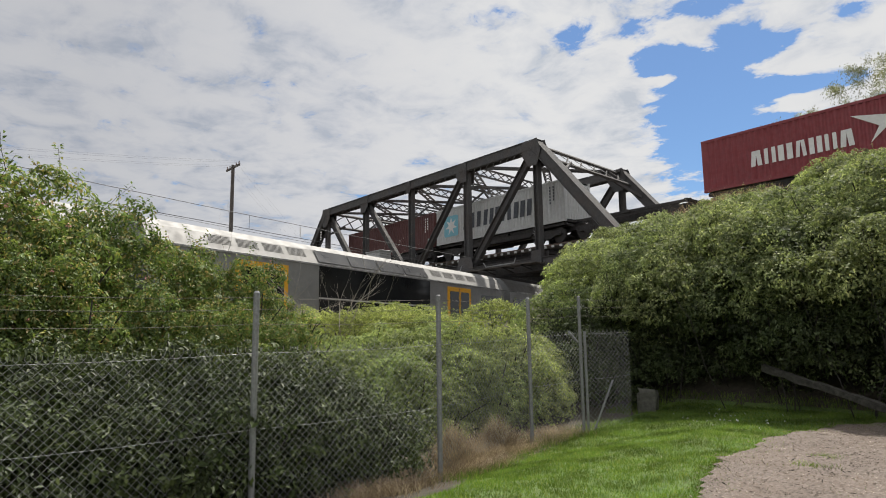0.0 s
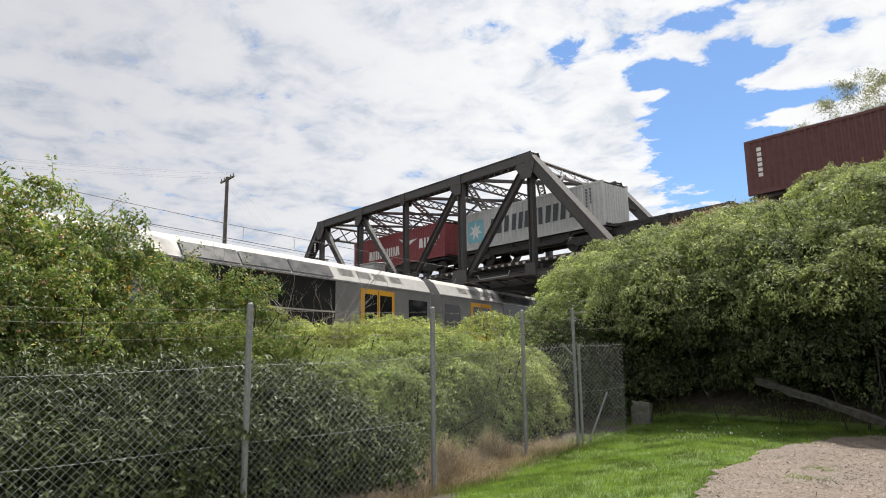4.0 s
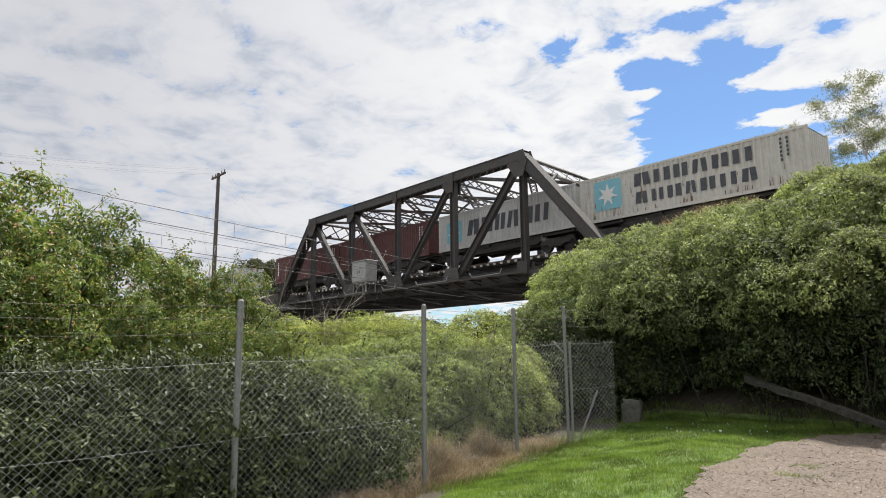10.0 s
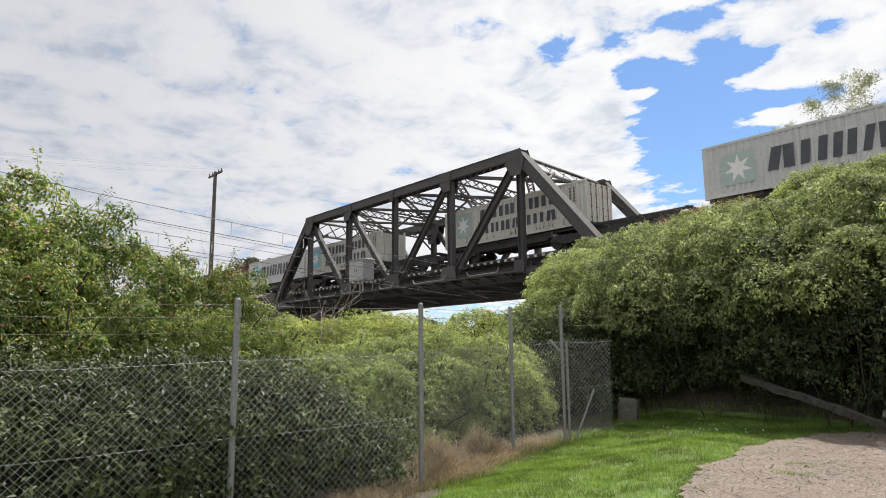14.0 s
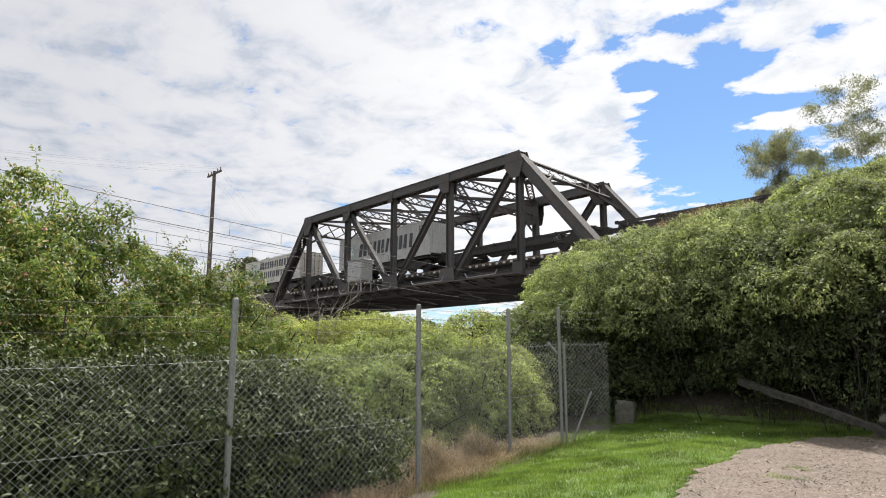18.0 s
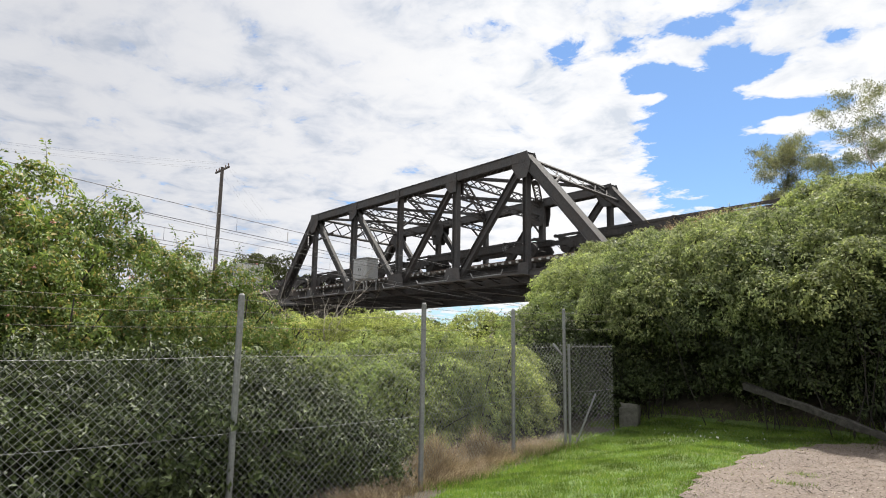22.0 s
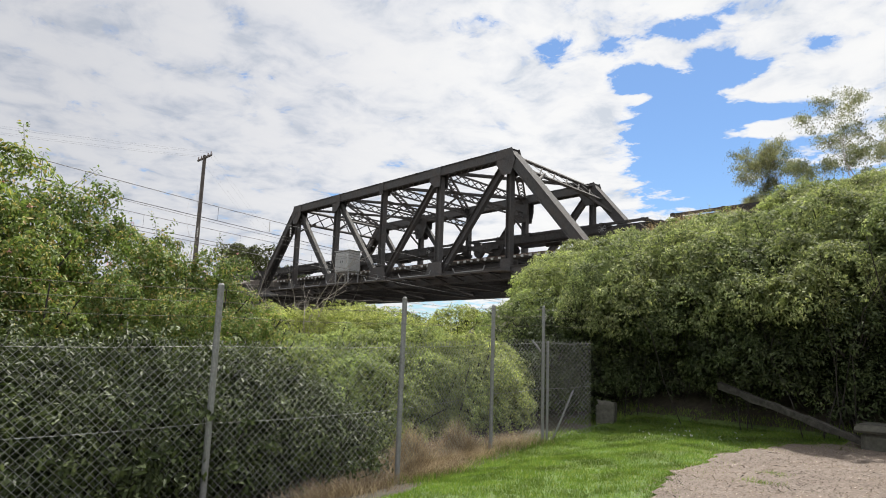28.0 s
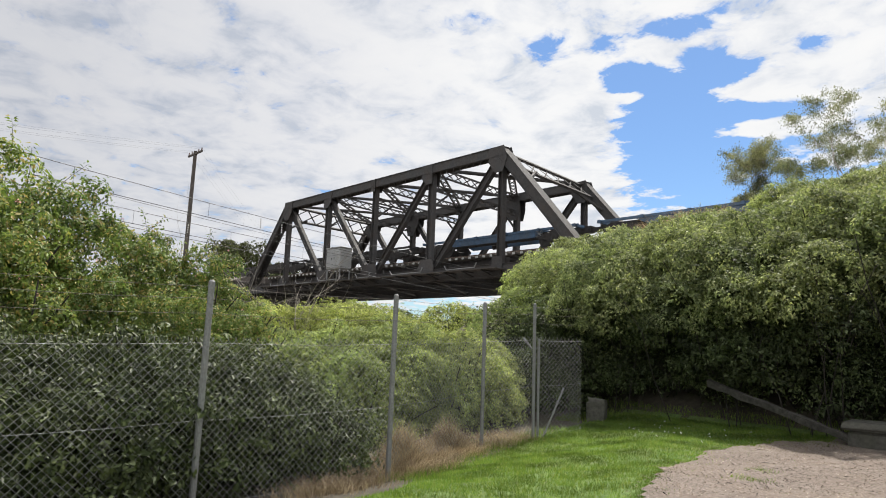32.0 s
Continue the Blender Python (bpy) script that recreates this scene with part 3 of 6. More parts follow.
        b.box(c - Vector((0.35, 0.35, 0.01)), c + Vector((0.35, 0.35, 0.01)))
        part("lateral_bracing", b, S, br)
    # floor
    for i in range(7):
        b = Build()
        x = L_X[i]
        b.box((x - 0.02, NEAR_Y, 5.72), (x + 0.02, FAR_Y, 6.72))
        b.box((x - 0.19, NEAR_Y, 5.69), (x + 0.19, FAR_Y, 5.72))
        b.box((x - 0.19, NEAR_Y, 6.72), (x + 0.19, FAR_Y, 6.75))
        part("floor_beam", b, K, br)
    for c in (TRACK_1, TRACK_2):
        for s in (-0.78, 0.78):
            b = Build()
            b.box((L_X[6], c + s - 0.015, 6.5), (L_X[0], c + s + 0.015, 7.14))
            b.box((L_X[6], c + s - 0.16, 7.11), (L_X[0], c + s + 0.16, 7.14))
            b.box((L_X[6], c + s - 0.16, 6.48), (L_X[0], c + s + 0.16, 6.51))
            part("stringer", b, K, br)
    for i in range(6):
        b = Build()
        for a0, a1 in (((L_X[i], NEAR_Y), (L_X[i + 1], FAR_Y)), ((L_X[i], FAR_Y), (L_X[i + 1], NEAR_Y))):
            b.beam((*a0, 5.86), (*a1, 5.86), 0.14, 0.10)
        part("floor_bracing", b, K, br)
    # walkway, handrail and service pipe outside the near truss
    y0 = NEAR_Y - 0.32
    b = Build()
    for k in range(4):
        b.box((L_X[6] + 4, y0 - 0.2 - 0.24 * k, 6.02), (L_X[0] - 5.5, y0 - 0.02 - 0.24 * k, 6.06))
    part("walkway", b, M["timber"], br, "weathered timber walkway planks")
    for i in range(18):
        x = L_X[6] + 4.4 + i * 1.55
        b = Build()
        b.beam((x, y0 + 0.02, 5.72), (x, y0 - 0.95, 5.98), 0.07, 0.07)
        b.beam((x, y0 + 0.05, 5.98), (x, y0 - 1.0, 5.98), 0.07, 0.06)
        part("bracket", b, K, br)
    b = Build()
    rng = random.Random(5)
    x = L_X[0] - 7.0
    while x > L_X[6] + 5:
        n = rng.uniform(1.4, 3.2)
        z = 6.12 + rng.uniform(-0.04, 0.06)
        b.path([(x, y0 - 0.9, z + 0.28), (x - 0.15, y0 - 0.9, z), (x - n, y0 - 0.9, z - 0.02), (x - n - 0.2, y0 - 0.9, z + 0.25)], 0.035, 6)
        x -= n + rng.uniform(0.8, 2.6)
        part("service_pipe", b, M["galv"], br, "bent galvanised pipe along the walkway edge")
        b = Build()
    return br


build_bridge()


# for pale caps added to the near track's sleeper ends, a row of dashes
M["mark_pale"] = material("pale_sleeper_end", (0.62, 0.62, 0.60), 0.8, 0, 0.2, 20, 0.4, 3, (0.3, 0.29, 0.27), 0)


def build_tracks():
    for n, c in enumerate((TRACK_1, TRACK_2)):
        tr = thing("railway_track", label="steel rails on timber sleepers over the bridge", category="railway track", group="freight tracks", kind="structure")
        for s in (-0.7175, 0.7175):
            b = Build()
            for lo, hi in (((-0.07, -0.17), (0.07, -0.15)), ((-0.01, -0.15), (0.01, -0.04)), ((-0.035, -0.04), (0.035, 0.0))):
                b.box((-220, c + s + lo[0], RAIL + lo[1]), (120, c + s + hi[0], RAIL + hi[1]))
            part("rail", b, M["rail_steel"], tr)
        me = mesh_of("sleeper", Build().box((-0.12, -1.35, -0.36), (0.12, 1.35, -0.17), None, 0.02))
        rng = random.Random(n)
        cap = mesh_of("transom_end", Build().box((-0.10, -1.39, -0.335), (0.10, -1.352, -0.20)))
        for i in range(60):
            if n == 0:
                part("transom_end", cap, M["mark_pale"], tr, "pale cap on a sleeper end", pose(L_X[0] - 0.3 - i * 0.62, c, RAIL))
            part("sleeper", me, M["timber"], tr, "", pose(L_X[0] - 0.3 - i * 0.62, c + rng.uniform(-0.05, 0.05), RAIL, 0, 0, rng.uniform(-1, 1)))
    b = Build()
    ring = [(26.2, 6.85), (27.6, 7.36), (37.2, 7.36), (38.8, 6.85)]
    for x0, x1 in ((L_X[0] + 0.9, 140), (-240, L_X[6] - 0.9)):
        b.loft([[(x0, y, z) for y, z in ring], [(x1, y, z) for y, z in ring]])
    tagged(part("ballast", b, M["ballast"]), "grey-brown crushed stone under the freight tracks", "ballast", kind="structure")
    for k, x in ((1, L_X[0]), (-1, L_X[6])):
        b = Build()
        b.box((min(x - k * 0.7, x + k * 5.2), 26.6, -0.5), (max(x - k * 0.7, x + k * 5.2), 38.6, 5.31), None, 0.04)
        b.box((min(x + k * 0.6, x + k * 5.2), 26.6, 5.0), (max(x + k * 0.6, x + k * 5.2), 38.6, 6.84), None, 0.04)
        tagged(part("abutment", b, M["masonry"]), "masonry abutment under the end of the bridge, shade put into its colour", "abutment", kind="structure")


build_tracks()


def build_cabinet():
    c = thing("equipment_cabinet", pose(-39.98, 26.5, 6.06), "pale grey metal equipment cabinet on legs beside the truss", "cabinet")
    part("body", Build().box((-0.92, -0.5, 0.82), (0.92, 0.5, 2.32), None, 0.03), M["box_grey"], c)
    part("roof", Build().box((-0.98, -0.56, 2.32), (0.98, 0.56, 2.40), None, 0.02), M["box_grey"], c)
    for x in (-0.44, 0.44):
        d = part("door", Build().box((x - 0.43, -0.525, 0.90), (x + 0.43, -0.50, 2.24), None, 0.01), M["box_grey"], c)
        part("handle", Build().box((x * 0.35 - 0.02, -0.545, 1.45), (x * 0.35 + 0.02, -0.525, 1.65)), M["steel_dark"], d)
    part("rail", Build().box((-0.93, -0.535, 1.76), (0.93, -0.503, 1.80)), M["galv"], c)
    for x in (-0.82, 0.82):
        for y in (-0.42, 0.42):
            part("leg", Build().box((x - 0.04, y - 0.04, 0.0), (x + 0.04, y + 0.04, 0.83)), M["galv"], c)


build_cabinet()


# ---- containers and wagons ----
def paint(name, colour, streak=0.3, stain=(0.13, 0.075, 0.045)):
    return material(name, colour, 0.55, 0.0, 0.10, 6, 0.30, 0.9, tuple(0.6 * c + 0.4 * s for c, s in zip(colour, stain)), 0.08, 30, 0.04, 0.0, streak)


M["c_grey"] = paint("grey_container_paint", (0.50, 0.51, 0.505), 0.5)
M["c_pale"] = paint("pale_container_paint", (0.54, 0.53, 0.49), 0.8)
M["c_red"] = paint("red_container_paint", (0.225, 0.040, 0.047), 0.12, (0.12, 0.02, 0.02))
M["c_brown"] = paint("maroon_container_paint", (0.105, 0.036, 0.034), 0.25, (0.05, 0.03, 0.025))
M["c_rust"] = material("rusty_steel", (0.17, 0.085, 0.05), 0.85, 0, 0.45, 9, 0.5, 2, (0.30, 0.25, 0.2), 0.3, 40)
M["mark_dark"] = material("dark_slate_marking", (0.055, 0.062, 0.075), 0.6, 0, 0.1, 10, 0.25, 1.5, (0.14, 0.14, 0.14), 0)
M["mark_white"] = material("white_marking", (0.72, 0.72, 0.70), 0.6, 0, 0.06, 10, 0.25, 1.5, (0.45, 0.42, 0.40), 0)
M["mark_blue"] = material("pale_blue_marking", (0.18, 0.46, 0.56), 0.6, 0, 0.08, 10, 0.35, 1.5, (0.36, 0.44, 0.45), 0)
M["mark_teal"] = material("faded_teal_marking", (0.34, 0.43, 0.41), 0.6, 0, 0.08, 10, 0.35, 1.5, (0.40, 0.42, 0.40), 0)
C_L, C_H, C_W = 12.192, 2.591, 2.438


def corrugated(length, height, depth=0.048, pitch=0.278):
    """A trapezoid-ribbed sheet from x 0 to length, z 0 to height, ribs towards -y."""
    n = max(1, round(length / pitch))
    p = length / n
    xs, ys = [], []
    for i in range(n):
        for f, d in ((0.0, 0), (0.25, 0), (0.5, depth), (0.75, depth)):
            xs.append((i + f) * p)
            ys.append(d)
    xs.append(length)
    ys.append(0)
    b = Build()
    return b.loft([[(x, y, 0) for x, y in zip(xs, ys)], [(x, y, height) for x, y in zip(xs, ys)]], False, False)


def make_container(name, mat, label, marks, doors_at_end=True):
    """Origin: middle of the bottom at its front (-x) end. marks: what is painted on the long sides."""
    c = thing(name, None, label, "shipping container", "containers of the freight train")
    side = corrugated(C_L - 0.3, C_H - 0.30)
    me = mesh_of("side_panel", side)
    me.materials.append(mat)
    part("side_panel", me, None, c, "", pose(0.15, -C_W / 2 + 0.012, 0.17))
    part("side_panel", me, None, c, "", pose(C_L - 0.15, C_W / 2 - 0.012, 0.17, 0, 0, 180))
    em = mesh_of("end_panel", corrugated(C_W - 0.3, C_H - 0.32, 0.045, 0.25))
    em.materials.append(mat)
    part("end_panel", em, None, c, "", pose(0.012, C_W / 2 - 0.15, 0.17, 0, 0, -90))
    if doors_at_end:
        for s in (-1, 1):
            d = part("door", Build().box((C_L - 0.06, min(0.01 * s, s * 1.09), 0.16), (C_L - 0.02, max(0.01 * s, s * 1.09), C_H - 0.14), None, 0.01), mat, c)
            for k in (0.30, 0.78):
                b = Build()
                b.tube((C_L + 0.02, s * k, 0.1), (C_L + 0.02, s * k, C_H - 0.1), 0.02, None, 6)
                for z in (0.4, 1.0, 1.7, 2.3):
                    b.box((C_L - 0.02, s * k - 0.05, z), (C_L + 0.04, s * k + 0.05, z + 0.06))
                part("lock_rod", b, M["c_rust"] if "rust" in label else M["galv"], d)
            for z in (0.62, 1.22, 1.85):
                part("door_rib", Build().box((C_L - 0.03, min(s * 0.06, s * 1.05), z), (C_L - 0.005, max(s * 0.06, s * 1.05), z + 0.07)), mat, d)
    else:
        part("end_panel", em, None, c, "", pose(C_L - 0.012, -C_W / 2 + 0.15, 0.17, 0, 0, 90))
    b = corrugated(C_L - 0.2, C_W - 0.1, 0.02, 0.35)
    part("roof", b, mat, c, "", pose(0.1, C_W / 2 - 0.05, C_H - 0.03, 90, 0, 0))
    for x in (0.0, C_L - 0.15):
        for y in (-C_W / 2, C_W / 2 - 0.15):
            part("corner_post", Build().box((x, y, 0.1), (x + 0.15, y + 0.15, C_H - 0.1), None, 0.012), mat, c)
            for z in (0.0, C_H - 0.118):
                part("corner_casting", Build().box((x - 0.004, y - 0.006 if y < 0 else y, z), (x + 0.154, y + 0.15 if y < 0 else y + 0.156, z + 0.118), None, 0.012), mat, c)
    for y in (-C_W / 2 + 0.002, C_W / 2 - 0.062):
        part("bottom_rail", Build().box((0.15, y, 0.012), (C_L - 0.15, y + 0.06, 0.17)), mat, c)
        part("top_rail", Build().box((0.15, y, C_H - 0.13), (C_L - 0.15, y + 0.06, C_H - 0.006)), mat, c)
    part("underframe", Build().box((0.1, -C_W / 2 + 0.08, 0.03), (C_L - 0.1, C_W / 2 - 0.08, 0.14)), M["steel_black"], c)
    marks(c)
    return c


SIDE_Y = -C_W / 2 + 0.004


def flat_mark(c, name, outline, mat, label="", lift=0.0):
    """A painted plain shape on the near side, following the outline (x, z)."""
    b = Build().plate([(x, SIDE_Y - lift, z) for x, z in outline], (0, 1, 0), 0.006)
    return part(name, b, mat, c, label)


def star(cx, cz, r, n=7):
    pts = []
    for i in range(2 * n):
        a = math.pi / 2 + math.pi * i / n
        k = r if i % 2 == 0 else r * 0.42
        pts.append((cx + k * math.cos(a), cz + k * math.sin(a)))
    return pts


def word_bars(c, x0, z0, h, widths, gap, mat, slant=0.0):
    """A brand word as a row of plain bars of its size and colour."""
    x = x0
    for k, w in enumerate(widths):
        thin = w * (0.34 if k % 2 else 0.40)
        lean = slant + (0.10 * h if k % 3 == 0 else 0.0)
        for q in (x, x + w - thin):
            flat_mark(c, "marking_bar", [(q, z0), (q + thin, z0), (q + thin + lean, z0 + h), (q + lean, z0 + h)], mat, "", 0.003)
            lean = slant - (lean - slant)
        x += w + gap


def code_bars(c, x, mat):
    for k in range(2):
        for i in range(6):
            if k == 1 and i > 4:
                continue
            flat_mark(c, "code_bar", [(x + k * 0.28, C_H - 0.45 - i * 0.19), (x + k * 0.28 + 0.10, C_H - 0.45 - i * 0.19), (x + k * 0.28 + 0.10, C_H - 0.32 - i * 0.19), (x + k * 0.28, C_H - 0.32 - i * 0.19)], mat)


def marks_liner(c, teal=False, double=False):
    blue = M["mark_teal"] if teal else M["mark_blue"]
    if double:
        sx0, sz0, sx1, sz1 = 1.0, 0.62, 2.75, 2.28
    else:
        sx0, sz0, sx1, sz1 = 0.9, 0.50, 2.45, 2.0
    flat_mark(c, "emblem_panel", [(sx0 + 0.1, sz0), (sx1 - 0.1, sz0), (sx1, sz0 + 0.1), (sx1, sz1 - 0.1), (sx1 - 0.1, sz1), (sx0 + 0.1, sz1), (sx0, sz1 - 0.1), (sx0, sz0 + 0.1)], blue, "pale blue square panel")
    flat_mark(c, "emblem_star", star((sx0 + sx1) / 2, (sz0 + sz1) / 2, 0.66), M["mark_white"], "white pointed star", 0.006)
    if double:
        word_bars(c, 3.55, 1.55, 0.68, (0.95, 0.88, 0.75, 0.78, 0.78, 0.88), 0.24, M["mark_dark"], 0.0)
        word_bars(c, 3.60, 0.60, 0.62, (0.72, 0.66, 0.74, 0.55, 0.74, 0.78, 0.72), 0.24, M["mark_dark"], 0.0)
    else:
        word_bars(c, 3.0, 0.80, 1.05, (1.15, 1.05, 0.88, 0.95, 0.95, 1.05), 0.22, M["mark_dark"], 0.12)
    if double:
        r = random.Random(17)
        for _ in range(64):
            x, w = r.uniform(0.3, 11.8), r.uniform(0.012, 0.06)
            z0 = 0.19 if r.random() < 0.65 else r.uniform(0.6, 2.0)
            z1 = z0 + r.uniform(0.05, 0.40)
            flat_mark(c, "rust_streak", [(x, z0), (x + w, z0), (x + w * 0.7, z1), (x + w * 0.2, z1)], M["c_rust"], "", 0.004)
    code_bars(c, 11.0, M["mark_dark"])


def marks_red(c):
    word_bars(c, 2.35, 0.78, 0.72, (0.52, 0.50, 0.62, 0.46, 0.52, 0.46, 0.54), 0.11, M["mark_white"])
    flat_mark(c, "emblem_pennant", [(6.55, 2.02), (8.0, 1.72), (8.95, 1.78), (8.0, 1.42), (7.2, 0.72), (7.55, 1.35)], M["mark_white"], "white pennant shape")
    word_bars(c, 9.15, 0.95, 0.72, (0.48, 0.60, 0.62), 0.13, M["mark_white"])
    code_bars(c, 11.2, M["mark_white"])


def marks_brown(c, front=False):
    if front:
        for i in range(6):
            flat_mark(c, "code_bar", [(0.55, 2.0 - i * 0.24), (0.75, 2.0 - i * 0.24), (0.75, 2.17 - i * 0.24), (0.55, 2.17 - i * 0.24)], M["mark_white"])
    code_bars(c, 11.1, M["mark_white"])
    flat_mark(c, "notice", [(11.42, 0.50), (11.62, 0.50), (11.62, 0.70), (11.42, 0.70)], M["mark_teal"])


def build_wheelset(parent, x, r=0.46, mat=None):
    b = Build()
    b.tube((x, -0.95, r), (x, 0.95, r), 0.07, None, 8)
    for s in (-1, 1):
        b.tube((x, s * 0.68, r), (x, s * 0.81, r), r, None, 20)
        b.tube((x, s * 0.66, r), (x, s * 0.69, r), r + 0.03, None, 20)
    return part("wheelset", b, mat or M["steel_black"], parent)


def build_bogie(parent, x):
    for dx in (-0.85, 0.85):
        build_wheelset(parent, x + dx)
    for s in (-1, 1):
        b = Build()
        y = s * 1.02
        pts = [(x - 1.15, 0.42), (x - 0.7, 0.42), (x - 0.35, 0.25), (x + 0.35, 0.25), (x + 0.7, 0.42), (x + 1.15, 0.42), (x + 1.15, 0.60), (x + 0.4, 0.78), (x - 0.4, 0.78), (x - 1.15, 0.60)]
        b.plate([(px, y, pz) for px, pz in pts], (0, 1, 0), 0.10)
        for k in (-0.12, 0.12):
            b.tube((x + k, y, 0.30), (x + k, y, 0.62), 0.085, None, 8)
        part("bogie_frame", b, M["steel_black"], parent)


def make_wagon(length, style, mat):
    """A low container flat. Origin: its front (-x) end on the rail head. Deck at 1.14 m."""
    w = thing("flat_wagon", None, "black steel container flat wagon with open underframe" if style != "blue" else "blue-painted steel container flat wagon, empty", "wagon", "wagons of the freight train")
    b = Build()
    for s in (-1, 1):
        b.box((0.3, s * 0.95 - 0.06, 0.98), (length - 0.3, s * 0.95 + 0.06, 1.12))
        # fish-bellied side sill
        mid = length / 2
        pts = [(0.5, 1.1), (2.6, 0.98), (3.4, 0.62), (length - 3.4, 0.62), (length - 2.6, 0.98), (length - 0.5, 1.1)] if length > 9 else [(0.5, 1.1), (1.2, 0.85), (length - 1.2, 0.85), (length - 0.5, 1.1)]
        b.plate([(px, s * 0.95, pz) for px, pz in pts] + [(length / 2, s * 0.95, 1.11)], (0, 1, 0), 0.03)
    part("side_sill", b, mat, w)
    part("centre_sill", Build().box((0.0, -0.22, 0.70), (length, 0.22, 1.08)), M["steel_black"], w)
    for i in range(max(3, int(length / 2))):
        x = 0.5 + (length - 1.0) * i / (max(3, int(length / 2)) - 1)
        part("cross_bearer", Build().box((x - 0.08, -1.15, 0.96), (x + 0.08, 1.15, 1.12)), mat, w)
    for x in ((1.9, length - 1.9) if length > 9 else (1.6, length - 1.6)):
        build_bogie(w, x)
    for x in (-0.32, length):
        b = Build()
        b.box((x, -0.11, 0.72), (x + 0.32, 0.11, 0.98))
        b.tube((x + 0.16, 0.5, 0.6), (x + 0.16, 0.2, 0.85), 0.03, None, 6)
        part("coupler", b, M["steel_black"], w)
    if length > 9:
        b = Build()
        c = length * 0.78
        b.tube((c, -1.06, 0.80), (c, -1.02, 0.80), 0.26, None, 16, False)
        for k in range(4):
            a0 = math.pi * k / 4
            b.beam((c + 0.26 * math.cos(a0), -1.04, 0.80 + 0.26 * math.sin(a0)), (c - 0.26 * math.cos(a0), -1.04, 0.80 - 0.26 * math.sin(a0)), 0.03, 0.03)
        part("hand_brake_wheel", b, M["galv"], w)
        part("air_tank", Build().tube((length * 0.42, 0.4, 0.60), (length * 0.42 + 1.1, 0.4, 0.60), 0.17, None, 12), M["steel_black"], w)
    return w


# offsets along the train, from the front end of the red container
LOADS = [(-33.4, "brown"), (-20.9, "grey"), (0.0, "red"), (13.8, "grey"), (34.0, "brown_front"), (46.45, "brown"), (59.8, "grey"), (72.35, "pale"), (92.3, "pale_rusty"), (111.4, "grey_b")]
SHORTS = [(-8.5, 8.3), (26.15, 7.7), (84.7, 7.4), (104.65, 6.6)]
EMPTIES = [(124.4 + 14.4 * i) for i in range(12)]
M["wagon_blue"] = material("faded_blue_steel", (0.07, 0.13, 0.22), 0.6, 0, 0.2, 8, 0.5, 1.4, (0.10, 0.09, 0.08), 0.1, 30)
MOVING = []      # (thing, offset, height above the rail)


def build_freight():
    proto = {}
    made = {
        "brown": lambda: make_container("shipping_container", M["c_brown"], "maroon-brown corrugated steel container with white code bars", marks_brown, False),
        "brown_front": lambda: make_container("shipping_container", M["c_brown"], "maroon-brown corrugated container with a column of white bars", lambda c: marks_brown(c, True), False),
        "grey": lambda: make_container("shipping_container", M["c_grey"], "light grey corrugated container with blue star panel and dark bars", marks_liner, False),
        "grey_b": lambda: make_container("shipping_container", M["c_grey"], "light grey corrugated container with faded teal star panel", lambda c: marks_liner(c, True), False),
        "red": lambda: make_container("shipping_container", M["c_red"], "dark red corrugated container with white bars and pennant", marks_red, False),
        "pale": lambda: make_container("shipping_container", M["c_pale"], "streaked cream-grey container with pale blue star panel", lambda c: marks_liner(c, False, True), False),
        "pale_rusty": lambda: make_container("shipping_container", M["c_pale"], "rusty cream-grey container with doors and faded star panel", lambda c: marks_liner(c, True, True), True),
    }
    wagon = None
    for off, kind in LOADS:
        if kind in proto:
            c = copy_thing(proto[kind], Matrix())
        else:
            c = proto[kind] = made[kind]()
        MOVING.append((c, off, 1.15))
        if wagon is None:
            wagon = make_wagon(12.6, "flat", M["steel_black"])
            w = wagon
        else:
            w = copy_thing(wagon, Matrix())
        MOVING.append((w, off - 0.2, 0.0))
    for off, n in SHORTS:
        MOVING.append((make_wagon(n - 0.35, "flat", M["steel_black"]), off, 0.0))
    long_flat = make_wagon(13.75, "flat", M["steel_black"])
    blue = make_wagon(13.75, "blue", M["wagon_blue"])
    for i, off in enumerate(EMPTIES):
        src, first = (blue, 8) if i >= 8 else (long_flat, 0)
        w = src if i == first else copy_thing(src, Matrix())
        MOVING.append((w, off, 0.0))


build_freight()


# ---- electric train ----
def cable(pts, r, n=4):
    """One unbroken round wire through pts."""
    rings = []
    for i, p in enumerate(pts):
        p = Vector(p)
        d = (Vector(pts[min(i + 1, len(pts) - 1)]) - Vector(pts[max(i - 1, 0)])).normalized()
        s = d.cross(Vector((0, 0, 1))).normalized()
        u = s.cross(d)
        rings.append([p + s * (r * math.cos(2 * math.pi * k / n)) + u * (r * math.sin(2 * math.pi * k / n)) for k in range(n)])
    return Build().loft(rings)



M["stainless"] = material("brushed_stainless", (0.52, 0.52, 0.52), 0.38, 0.75, 0.08, 5, 0.3, 0.8, (0.36, 0.35, 0.34), 0.04, 90)
M["roof_silver"] = material("train_roof", (0.30, 0.295, 0.285), 0.62, 0.25, 0.08, 4, 0.35, 0.7, (0.40, 0.38, 0.35), 0.04, 60)
M["train_grey"] = material("train_side_grey", (0.25, 0.25, 0.25), 0.42, 0.4, 0.06, 5, 0.2, 0.9, None, 0.03, 60)
M["yellow"] = material("yellow_door_paint", (0.72, 0.36, 0.015), 0.4, 0, 0.06, 6, 0.2, 1.2, (0.5, 0.26, 0.03), 0.03, 40)
M["roof_pane"] = material("tinted_roof_pane", (0.045, 0.045, 0.046), 0.30, 0.1, 0.1, 3, 0.3, 0.8, (0.09, 0.088, 0.085), 0)
